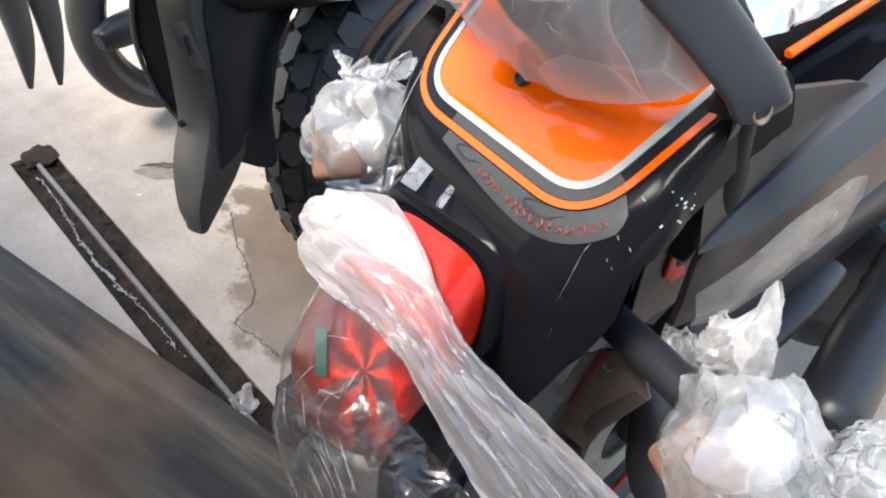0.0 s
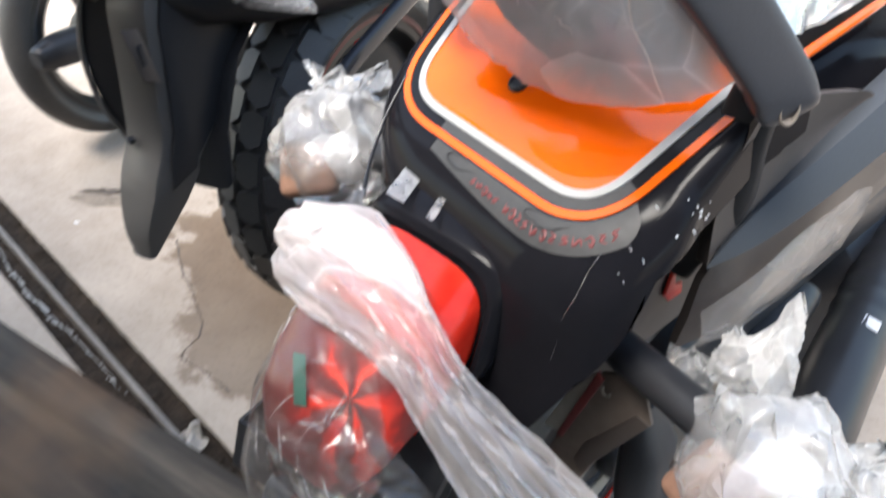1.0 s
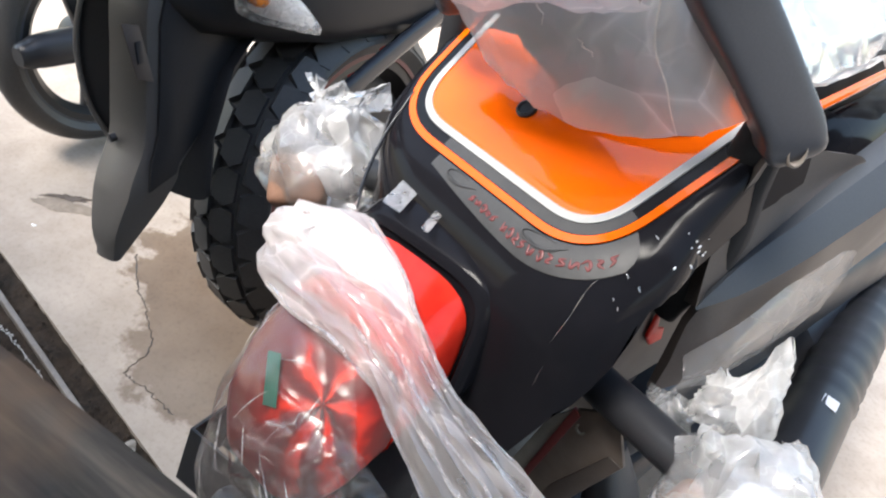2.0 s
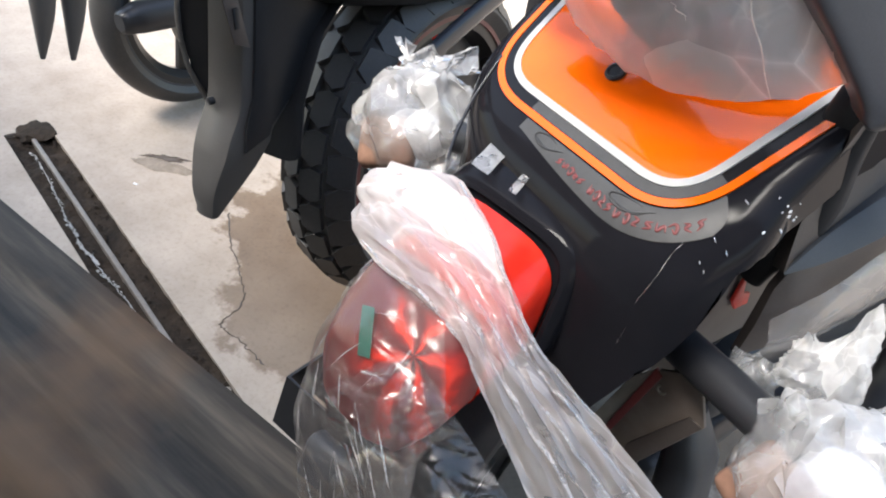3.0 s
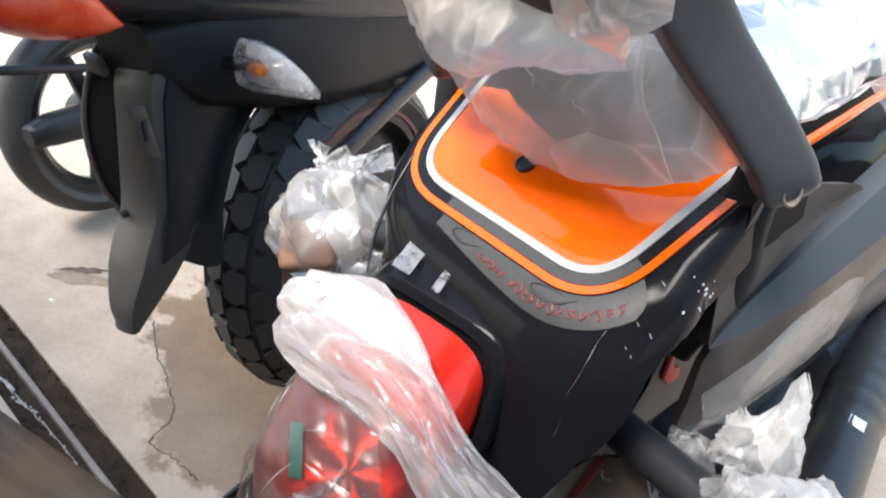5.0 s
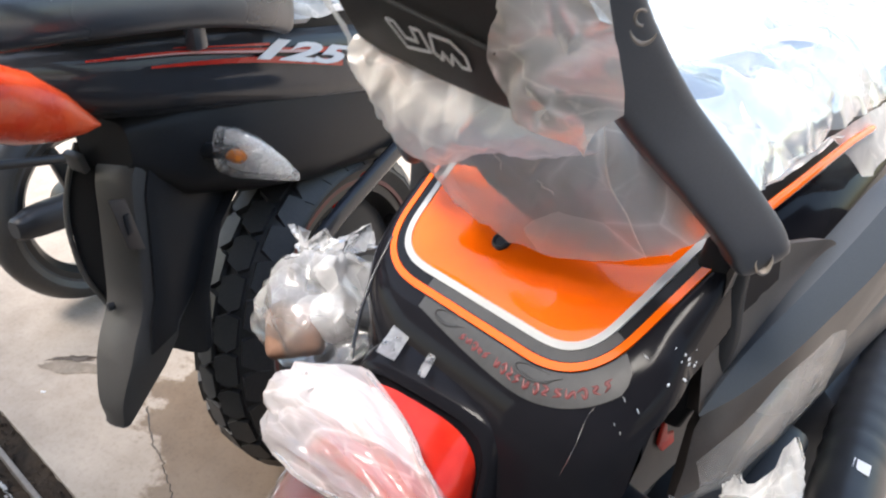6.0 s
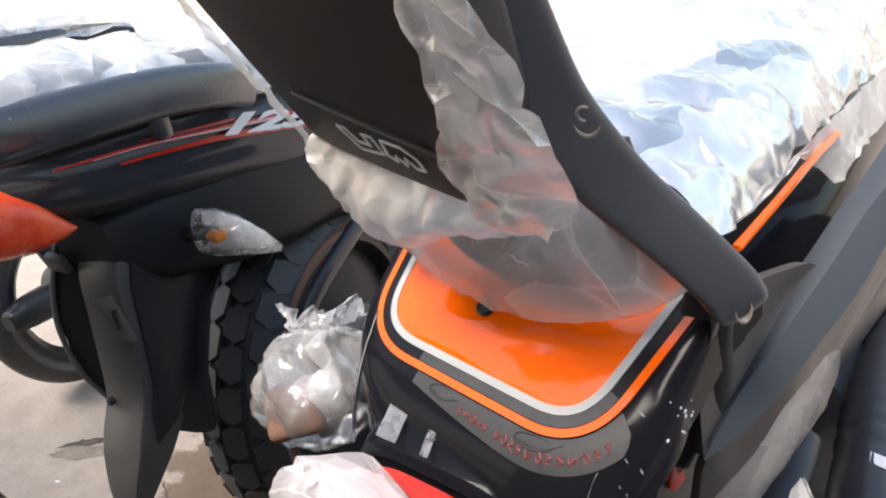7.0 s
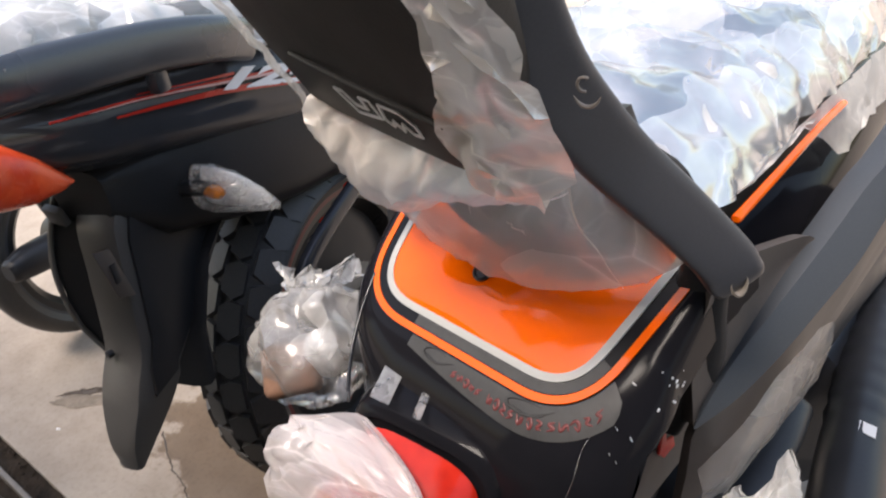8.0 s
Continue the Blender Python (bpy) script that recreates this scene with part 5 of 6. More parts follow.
indicator_arm(main_bike, (0.10, -0.265, 0.725), (0.262, -0.318, 0.752))
indicator_arm(main_bike, (-0.10, -0.24, 0.765), (-0.2, -0.25, 0.745))
for c, turn in (((0.264, -0.347, 0.733), (48, 0, -25)), ((-0.232, -0.292, 0.725), (40, -10, 40))):
    lamp = part("indicator", block(0.062, 0.056, 0.026, 0.009, pose(*c, *turn), 3), CARDBOARD, main_bike, "brown card round the indicator")
    far = Vector(c) + Vector((0.026, 0.03, 0.012))
    part("indicator_lens", loft([oval(far + Vector((0, 0, z)), (w, 0, 0), (0, w * 0.85, 0), 2.4, 24) for z, w in ((-0.02, 0.016), (-0.012, 0.024), (0.006, 0.027), (0.02, 0.021), (0.026, 0.01))]), BRIGHT_SILVER, lamp, "silvered indicator lens")
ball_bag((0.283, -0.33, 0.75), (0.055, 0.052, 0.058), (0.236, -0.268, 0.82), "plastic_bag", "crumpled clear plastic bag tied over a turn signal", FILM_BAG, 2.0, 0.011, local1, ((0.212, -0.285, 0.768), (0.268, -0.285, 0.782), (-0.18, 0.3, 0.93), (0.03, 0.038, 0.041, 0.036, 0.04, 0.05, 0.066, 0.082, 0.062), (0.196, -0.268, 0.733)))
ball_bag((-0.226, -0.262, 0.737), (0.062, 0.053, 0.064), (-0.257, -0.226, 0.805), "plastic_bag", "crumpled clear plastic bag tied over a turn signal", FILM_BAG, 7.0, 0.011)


def lamp_bag():
    def f(u, v):
        a = 2 * math.pi * u
        # along the lamp towards its end, then off to the side as a hanging tail
        keys = [((0.0, -0.352, 0.755), 0.074, 0.062), ((0.0, -0.40, 0.738), 0.074, 0.062), ((0.002, -0.45, 0.715), 0.0745, 0.057), ((0.008, -0.495, 0.688), 0.07, 0.05), ((0.03, -0.525, 0.64), 0.072, 0.046), ((0.06, -0.54, 0.57), 0.076, 0.044), ((0.09, -0.55, 0.49), 0.08, 0.04)]
        v0 = 0.27 + 0.16 * math.cos(a)
        g = (v0 + (1 - v0) * v) * (len(keys) - 1)
        i = min(int(g), len(keys) - 2)
        t = g - i
        (c0, w0, h0), (c1, w1, h1) = keys[i], keys[i + 1]
        c = Vector(c0).lerp(Vector(c1), t)
        w, h = w0 + (w1 - w0) * t, h0 + (h1 - h0) * t
        return local1(c + Vector((w * math.cos(a), 0.1 * h * math.sin(a), h * math.sin(a))))

    bag = grid_sheet(f, 120, 90, "plastic_bag", FILM_LENS, "clear plastic film stretched over the tail lamp", seed=3.0, amp=0.0035, size=0.045, fine=0.3, sharp=22)

    edge_a = bez([(-0.1, -0.398, 0.793), (-0.092, -0.44, 0.774), (-0.045, -0.452, 0.77), (0.01, -0.45, 0.772), (0.06, -0.454, 0.769), (0.092, -0.459, 0.75), (0.127, -0.463, 0.728), (0.161, -0.466, 0.704), (0.2, -0.47, 0.672)], 120)
    edge_b = bez([(-0.093, -0.385, 0.802), (-0.052, -0.367, 0.812), (0.003, -0.38, 0.807), (0.042, -0.398, 0.798), (0.074, -0.409, 0.784), (0.101, -0.411, 0.769), (0.137, -0.406, 0.752), (0.182, -0.4, 0.73), (0.25, -0.392, 0.698)], 120)

    def g(u, v):
        f = u * 120
        i = min(int(f), 119)
        a, b = edge_a[i].lerp(edge_a[i + 1], f - i), edge_b[i].lerp(edge_b[i + 1], f - i)
        snug = math.sqrt(max(0.0, 1 - (1 - min(1.0, u / 0.13)) ** 2))
        v = 0.5 + (v - 0.5) * (0.08 + 0.92 * snug)
        s = (v - 0.5) * 2
        wave = v * 8.4 + 0.7 * math.sin(u * 5 + v * 3) + 1.3 * u
        pleat = abs((wave % 2) - 1) - 0.5 + 0.4 * (abs(((wave * 2.3 + 0.4) % 2) - 1) - 0.5)
        full = 0.02 - 0.01 * min(1.0, u * 2.2)
        return local1(a.lerp(b, v) + Vector((0, -0.35, 0.8)) * ((1 - s * s) * full + pleat * 0.011 * min(1, 0.12 + max(0.0, u - 0.15) * 2.2)))

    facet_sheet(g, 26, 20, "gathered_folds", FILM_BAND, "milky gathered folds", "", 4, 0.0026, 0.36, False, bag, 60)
    for v0, v1, u0, u1, w in ((0.02, 0.03, 0.2, 0.75, 0.0022), (0.3, 0.36, 0.38, 1.0, 0.0028), (0.5, 0.62, 0.45, 0.95, 0.0022), (0.97, 0.98, 0.15, 0.8, 0.0024), (0.78, 0.84, 0.5, 1.0, 0.002)):
        path = []
        for k in range(15):
            t = k / 14
            path.append(g(u0 + (u1 - u0) * t, v0 + (v1 - v0) * t + 0.012 * math.sin(k * 1.7 + v0 * 9)) + Vector((0, -0.001, 0.002)))
        part("rolled_fold", tube(path, w, w * 0.6, n=30, sides=8, taper=lambda f: 0.25 + 0.75 * math.sin(math.pi * min(1.0, f * 0.9 + 0.08)) * (0.75 + 0.25 * math.sin(f * 41))), FILM_FOLD, bag, "bright rolled fold of the film")

    def lobe(u, v):
        a, b = 2 * math.pi * u, math.pi * (0.04 + 0.92 * v)
        d = Vector((math.cos(a) * math.sin(b), math.sin(a) * math.sin(b), math.cos(b)))
        swell = 1 + 0.22 * noise.noise(d * 2.2 + Vector((3, 0, 0)))
        return local1(Vector((-0.078, -0.404, 0.792)) + Vector((d.x * 0.034, d.y * 0.026 + d.x * 0.008, d.z * 0.02)) * swell)

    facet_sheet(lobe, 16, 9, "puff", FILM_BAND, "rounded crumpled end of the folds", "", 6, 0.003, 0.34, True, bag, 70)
    # fine pulled creases over the lens and below it
    rng = random.Random(23)
    for k in range(26):
        a0 = rng.uniform(0.12, 0.46)
        v0 = rng.uniform(0.1, 0.8)
        run = rng.uniform(0.05, 0.17)
        lean = rng.uniform(-0.07, 0.02) if v0 > 0.4 else rng.uniform(-0.02, 0.09)
        path = [f(a0 + lean * q / 5, v0 + run * q / 5) + Vector((0, -0.0015, 0.002)) for q in range(6)]
        w = rng.uniform(0.0004, 0.0009)
        part("crease", tube(path, w, w * 0.5, n=8, sides=5, taper=lambda h: 0.2 + 0.8 * math.sin(math.pi * h)), FILM_FOLD, bag, "bright pulled crease")

    def h(u, v):
        top = Vector((0.03, -0.47, 0.745)).lerp(Vector((0.2, -0.455, 0.64)), u)
        low = Vector((-0.02, -0.515, 0.655)).lerp(Vector((0.14, -0.53, 0.58)), u)
        return local1(top.lerp(low, v) + Vector((0, -0.025, 0.012)) * math.sin(math.pi * v))

    facet_sheet(h, 14, 9, "loose_tail", FILM_CLEAR, "loose clear tail of the bag", "", 9, 0.009, 0.36, False, bag)


lamp_bag()


def backrest_wrap():
    up = Vector((0, -0.56, 0.83))

    def side(u, v):
        # pulled back round the right edge of the pad
        inner = [Vector(p) for p in ((0.082, -0.368, 1.044), (0.072, -0.388, 1.082), (0.104, -0.424, 1.126), (0.116, -0.448, 1.158), (0.12, -0.468, 1.186), (0.122, -0.51, 1.245))]
        outer = [Vector(p) for p in ((0.118, -0.36, 1.035), (0.15, -0.388, 1.075), (0.162, -0.428, 1.118), (0.156, -0.445, 1.15), (0.154, -0.466, 1.183), (0.156, -0.505, 1.24))]
        f = min(u, 0.9999) * 5
        i = int(f)
        a, b = inner[i].lerp(inner[i + 1], f - i), outer[i].lerp(outer[i + 1], f - i)
        ridge = 0.011 * (abs(((u * 4.2 + v * 1.7) % 1.0) * 2 - 1) - 0.5) + 0.008 * (abs(((u * 3.1 - v * 2.6 + 0.3) % 1.0) * 2 - 1) - 0.5)
        return local1(a.lerp(b, v) + Vector((0.1, -0.83, 0.55)) * (0.006 + 0.014 * math.sin(math.pi * v) + ridge))

    main = facet_sheet(side, 17, 6, "plastic_wrap", FILM_MILKY, "crumpled milky wrapping pushed back from the backrest pad", "plastic wrap", 11, 0.005, crisp=58)

    def strip(u, v):
        c = Vector((-0.089, -0.328, 1.048)) + up * (u * 0.2) + Vector((-0.004, 0.0, 0))
        return local1(c + Vector((-0.006, 0.01, 0.0)) * v)

    facet_sheet(strip, 22, 3, "edge_strip", FILM_MILKY, "narrow edge along the pad", "", 14, 0.0028, 0.3, False, main)

    def along(points, u):
        f = min(max(u, 0.0), 0.9999) * (len(points) - 1)
        i = int(f)
        return Vector(points[i]).lerp(Vector(points[i + 1]), f - i)

    def hang(u, v):
        top = along(((-0.08, -0.33, 1.07), (-0.058, -0.33, 1.064), (-0.02, -0.335, 1.062), (0.017, -0.34, 1.06), (0.05, -0.345, 1.058), (0.076, -0.348, 1.056), (0.105, -0.345, 1.056)), u)
        low = along(((-0.086, -0.318, 1.036), (-0.07, -0.315, 1.006), (-0.058, -0.312, 0.98), (-0.025, -0.312, 0.976), (0.017, -0.312, 0.995), (0.062, -0.312, 1.01), (0.105, -0.31, 1.024)), u)
        roll = 0.0025 * (abs(((u * 7.3 + v * 0.8) % 1.0) * 2 - 1) - 0.5)
        return local1(top.lerp(low, v) + Vector((0, -0.022, 0.0)) * math.sin(math.pi * v) ** 0.7 + Vector((0, -1, 0.3)) * roll)

    facet_sheet(hang, 22, 6, "hem", FILM_HEM, "milky rolled hem under the pad", "", 12, 0.004, 0.36, False, main, 70)

    def drape(u, v):
        top = along(((-0.075, -0.295, 0.99), (-0.01, -0.297, 1.002), (0.046, -0.298, 1.02), (0.089, -0.298, 1.036), (0.113, -0.293, 1.046), (0.142, -0.272, 1.046)), u)
        low = along(((-0.068, -0.275, 0.955), (-0.035, -0.27, 0.928), (0.012, -0.27, 0.914), (0.054, -0.27, 0.914), (0.1, -0.27, 0.929), (0.141, -0.27, 0.949), (0.164, -0.268, 0.973)), u)
        line = abs(u - (0.66 + 0.12 * v))
        ridge = 0.006 * max(0.0, 1 - line / 0.05) + 0.003 * (abs(((u * 3.7 - v * 1.2) % 1.0) * 2 - 1) - 0.5)
        return local1(top.lerp(low, v) + Vector((0, -1, 0.35)) * (0.009 * math.sin(math.pi * v) + ridge))

    facet_sheet(drape, 26, 8, "drape", FILM_THIN, "thin clear film hanging over the orange panel", "", 13, 0.003, 0.3, False, main, 60)
    for u0, v0, u1, v1, w in ((0.655, 0.0, 0.79, 1.0, 0.0011), (0.9, 0.35, 0.96, 0.85, 0.0008), (0.28, 0.1, 0.34, 0.35, 0.0006), (0.45, 0.4, 0.52, 0.5, 0.0005)):
        path = [drape(u0 + (u1 - u0) * k / 6 + 0.008 * math.sin(k * 1.9), v0 + (v1 - v0) * k / 6) + Vector((0, -0.003, 0.002)) for k in range(7)]
        part("crease", tube(path, w, w * 0.5, n=18, sides=6, taper=lambda f: 0.25 + 0.75 * math.sin(math.pi * (0.1 + 0.85 * f))), FILM_HEM, main, "bright pulled crease")

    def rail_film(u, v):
        edge = [Vector(p) for p in ((0.178, -0.232, 0.768), (0.196, -0.2, 0.795), (0.213, -0.15, 0.832), (0.224, -0.112, 0.852), (0.23, -0.098, 0.85))]
        low = [Vector(p) for p in ((0.185, -0.24, 0.738), (0.2, -0.215, 0.744), (0.21, -0.16, 0.746), (0.217, -0.1, 0.75), (0.22, -0.08, 0.752))]
        f = min(u, 0.9999) * 4
        i = int(f)
        a, b = edge[i].lerp(edge[i + 1], f - i), low[i].lerp(low[i + 1], f - i)
        return local1(a.lerp(b, v) + Vector((0.006, -0.005, 0)) * (0.6 + math.sin(math.pi * v)))

    facet_sheet(rail_film, 12, 6, "rail_film", FILM_RAIL, "milky film stuck to the panel below the side rail", "", 16, 0.0025, 0.36, False, main, 70)

    def seat_wrap(u, v):
        y = -0.2 + 0.95 * v
        a = math.pi * (0.05 + 0.9 * u)
        w = 0.162 + 0.012 * v
        z0 = 0.945 - 0.06 * v
        ridge = 0.016 * (abs(((v * 9.0 + u * 3.4 + 0.3 * math.sin(u * 9)) % 1.0) * 2 - 1) - 0.5) + 0.012 * (abs(((v * 13.0 - u * 5.1) % 1.0) * 2 - 1) - 0.5)
        return local1((w * math.cos(a), y, z0 + 0.088 * (1 + 1.1 * v) * math.sin(a) ** 0.6 + ridge * math.sin(a)))

    seat_film = facet_sheet(seat_wrap, 16, 46, "plastic_wrap", FILM_WHITE, "crumpled white plastic wrapping over the seat", "plastic wrap", 15, 0.008, 0.42, crisp=70)

    def seat_hem(u, v):
        y = -0.15 + 0.8 * u
        lip = 0.006 * math.sin(u * 23) + 0.004 * math.sin(u * 61)
        fall = 0.05 * min(1.0, max(0.0, (u - 0.22) / 0.12))
        return local1((0.158 + 0.012 * u + (0.003 + 0.35 * fall) * v, y, 0.976 - 0.052 * u - (0.007 + lip * 0.6 + fall) * v))

    facet_sheet(seat_hem, 30, 4, "hem", FILM_HEM, "loose lower edge of the wrapping", "", 18, 0.004, 0.4, False, seat_film, 60)


backrest_wrap()


# ---- the black bike with red side graphics ----
def second_bike(m, label, detail):
    bike = thing("motorcycle", m, label, "motorcycle", "parked motorcycles")
    wheel(bike, (0, 0, 0.345), 0.345, 0.083, RED_INK, detail)
    # mudguard: grey rounded back, right side blackened for its shade, hollow left wing with a rim
    spine = bez([(0, -0.40, 0.83), (0, -0.447, 0.79), (0, -0.462, 0.722), (0, -0.474, 0.656), (0, -0.487, 0.6), (0, -0.518, 0.55), (0, -0.545, 0.482), (0, -0.546, 0.435)], 28)
    fronts = ((0.84, -0.25), (0.68, -0.28), (0.6, -0.37), (0.55, -0.43), (0.53, -0.437), (0.496, -0.464), (0.43, -0.54))

    def front(z):
        for (z1, y1), (z0, y0) in zip(fronts, fronts[1:]):
            if z0 <= z <= z1:
                return y0 + (y1 - y0) * (z - z0) / (z1 - z0)
        return fronts[0][1] if z > 0.8 else fronts[-1][1]

    rings = []
    for p in spine:
        y, z = p.y, p.z
        w = 0.05 - 0.024 * min(1.0, max(0.0, (0.535 - z) / 0.1))
        yf = max(front(z), y + 0.006)
        a = min(0.012, (yf - y) * 0.4)
        left = -w * 0.62
        rings.append([(left, y + 2.2 * a, z), (left, y + a, z), (left + 0.01, y + 0.2 * a, z), (w - 0.016, y, z), (w - 0.004, y + 0.4 * a, z), (w, y + 1.2 * a, z), (w, yf, z), (w - 0.006, yf, z), (w - 0.006, y + 2.2 * a, z)])
    guard = part("mudguard", loft(rings), GREY_MATT, bike, "dark grey plastic rear mudguard")
    side = [(0.0492, p.y + 0.02, p.z) for p in spine[::3] if p.z > 0.54] + [(0.0492, -0.49, 0.535), (0.0492, -0.44, 0.545), (0.0492, -0.432, 0.56), (0.0492, -0.37, 0.605), (0.0492, -0.28, 0.685), (0.0492, -0.25, 0.84)]
    part("guard_side", slab(side, (0.006, 0, 0), 0.002), BLACK_DEEP, guard, "right side of the mudguard, its shade put into a black colour")
    wing = bez([(-0.06, -0.435, 0.818), (-0.072, -0.458, 0.76), (-0.074, -0.472, 0.704), (-0.07, -0.472, 0.635), (-0.055, -0.458, 0.575), (-0.03, -0.47, 0.56)], 24)
    part("wing_rim", tube(wing, 0.004, n=24, sides=8), GREY_MATT, guard)
    bmw = bmesh.new()
    lv = [bmw.verts.new(p + Vector((0, 0.004, 0))) for p in wing[::3]]
    rv = [bmw.verts.new(Vector((-0.015, p.y + 0.02, p.z))) for p in wing[::3]]
    for a, b, c, d in zip(lv, lv[1:], rv[1:], rv):
        bmw.faces.new((a, b, c, d))
    bmesh.ops.solidify(bmw, geom=bmw.faces[:], thickness=0.003)
    part("wing", bmw, BLACK_SATIN, guard, "dark hollow wing of the mudguard")
    part("hook", block(0.03, 0.012, 0.03, 0.003, pose(-0.045, -0.452, 0.8, 20, 10, 0)), GREY_MATT, guard)
    refl = part("reflector_plate", slab([(0.0555, -0.5, 0.775), (0.0555, -0.474, 0.768), (0.0555, -0.462, 0.69), (0.0555, -0.488, 0.702)], (0.004, 0, 0), 0.001), BRACKET_BROWN, guard, "grey reflector bracket with a slot")
    part("slot", block(0.003, 0.01, 0.028, 0.001, pose(0.0605, -0.48, 0.735)), BLACK_SATIN, refl)
    part("bolt", lathe([(0, 0), (0.006, 0), (0.006, 0.008), (0, 0.01)], pose(0.0, -0.49, 0.605, 0, 0, -100), 12), BLACK_SATIN, guard)
    hug = [oval((0, y, z), (0.075, 0, 0), (0, 0.015, 0.012), 3, 16) for y, z in ((-0.40, 0.5), (-0.385, 0.58), (-0.33, 0.68), (-0.22, 0.76), (0.1, 0.78))]
    part("inner_guard", loft(hug), BLACK_DEEP, bike)
    # tail body
    secs = [(-0.60, 0.03, 0.955, 0.02), (-0.56, 0.075, 0.945, 0.04), (-0.46, 0.105, 0.925, 0.058), (-0.33, 0.12, 0.905, 0.07), (-0.1, 0.128, 0.865, 0.085), (0.2, 0.135, 0.82, 0.1), (0.5, 0.13, 0.78, 0.1)]
    body = part("tail_body", loft([oval((0, y, z), (w, 0, 0), (0, 0, h), 2.8, 32) for y, w, z, h in secs]), BLACK_GLOSS, bike, "glossy black tail body with red flashes")
    under = [oval((0, y, z), (w, 0, 0), (0, 0, h), 3.5, 24) for y, w, z, h in ((-0.44, 0.05, 0.825, 0.035), (-0.37, 0.09, 0.805, 0.075), (-0.25, 0.106, 0.79, 0.1), (-0.1, 0.116, 0.765, 0.11), (0.3, 0.116, 0.715, 0.12))]
    part("under_tray", loft(under), BLACK_DEEP, bike)
    lens = [oval((0, y, z), (w, 0, 0), (0, 0.01, h), 3, 24) for y, w, z, h in ((-0.498, 0.078, 0.874, 0.003), (-0.512, 0.086, 0.88, 0.014), (-0.54, 0.092, 0.898, 0.034), (-0.57, 0.088, 0.916, 0.046), (-0.61, 0.062, 0.932, 0.042), (-0.645, 0.03, 0.942, 0.022))]
    part("tail_lamp", loft(lens), ORANGE_LENS, bike, "red and orange tail lamp lens")
    for s in (1, -1):
        gr = part("grab_rail", tube([(0.03 * s, -0.66, 1.02), (0.1 * s, -0.63, 1.015), (0.142 * s, -0.52, 1.012), (0.152 * s, -0.38, 1.0), (0.152 * s, -0.27, 0.98), (0.14 * s, -0.2, 0.96)], 0.016, 0.03, power=2.8, n=36), RAIL_DARK, bike, "dark satin grab rail")
        part("stay", block(0.02, 0.025, 0.05, 0.006, pose(0.13 * s, -0.37, 0.965)), RAIL_DARK, gr)
    rs = [oval((0, y, z), (w, 0, 0), (0, 0, h), 3.5, 28) for y, z, w, h in ((-0.58, 1.01, 0.06, 0.025), (-0.5, 1.0, 0.1, 0.04), (-0.2, 0.965, 0.115, 0.05), (0.2, 0.905, 0.12, 0.06), (0.5, 0.88, 0.1, 0.06))]
    part("seat", loft(rs), BLACK_FOAM, bike)

    def side_x(y):
        return 0.129 if y > -0.28 else 0.129 - 0.09 * (-0.28 - y)

    for pts, w in (([(-0.52, 0.956), (-0.4, 0.942), (-0.25, 0.916), (-0.05, 0.878)], 0.0045), ([(-0.437, 0.932), (-0.35, 0.92), (-0.24, 0.901), (-0.05, 0.857)], 0.0055), ([(-0.4, 0.948), (-0.3, 0.932), (-0.23, 0.921)], 0.002)):
        line = bez([(side_x(y) + 0.001, y, z) for y, z in pts], 24)
        part("red_flash", ribbon(line, lambda f, w=w: w * (0.25 + 0.75 * f), lambda c: Vector((1, 0, 0)), 0.0015), RED_DECAL, body)
    core = bez([(side_x(y) + 0.0022, y, z) for y, z in ((-0.47, 0.949), (-0.38, 0.938), (-0.25, 0.9145), (-0.12, 0.89))], 24)
    part("pale_flash", ribbon(core, lambda f: 0.0022 * (0.2 + 0.8 * f), lambda c: Vector((1, 0, 0)), 0.0008), PALE_RED, body, "pale pink core of the flash")
    for pts in ([(-0.235, 0.962), (-0.17, 0.955), (-0.12, 0.945)], [(-0.2, 0.976), (-0.15, 0.97), (-0.11, 0.962)]):
        part("white_flash", ribbon(bez([(0.118, y, z - 0.012) for y, z in pts], 10), lambda f: 0.006 * math.sin(math.pi * (0.08 + 0.84 * f)), lambda c: Vector((0.8, 0, 0.6)), 0.012), WHITE_PRINT, body)
    cu = bpy.data.curves.new("number", "FONT")
    cu.body, cu.size, cu.extrude, cu.shear, cu.space_character, cu.offset = "125", 0.039, 0.0006, 0.4, 0.98, 0.0016
    tmp = new("number", cu)
    me = bpy.data.meshes.new_from_object(tmp.evaluated_get(bpy.context.evaluated_depsgraph_get()))
    bpy.data.objects.remove(tmp)
    me.materials.append(WHITE_PRINT)
    num = new("number", me)
    num.parent = body
    num.matrix_basis = pose(0.1325, -0.285, 0.914, 90, 0, 90) @ pose(0, 0, 0, 0, 0, -14) @ Matrix.Diagonal((4.0, 1.0, 1.0, 1.0))
    num["label"] = "white slanted number 125"
    arm = part("swingarm", tube([(0.105, -0.2, 0.5), (0.108, -0.15, 0.565), (0.112, 0.04, 0.622), (0.116, 0.3, 0.68)], 0.011, 0.018, power=3, n=20), BLACK_GLOSS, bike, "glossy black swingarm")
    for k in range(6):
        y = -0.12 + 0.05 * k
        part("red_bolt", tube([(0.094, y, 0.585 + 0.012 * k), (0.1, y + 0.006, 0.59 + 0.012 * k), (0.106, y + 0.014, 0.594 + 0.012 * k)], 0.0055, n=6, sides=8), RED_LENS if k % 2 else CHROME, arm)
    part("indicator_arm", tube([(0.08, -0.35, 0.795), (0.11, -0.35, 0.798), (0.145, -0.35, 0.798)], 0.012, n=8), BLACK_SATIN, bike)
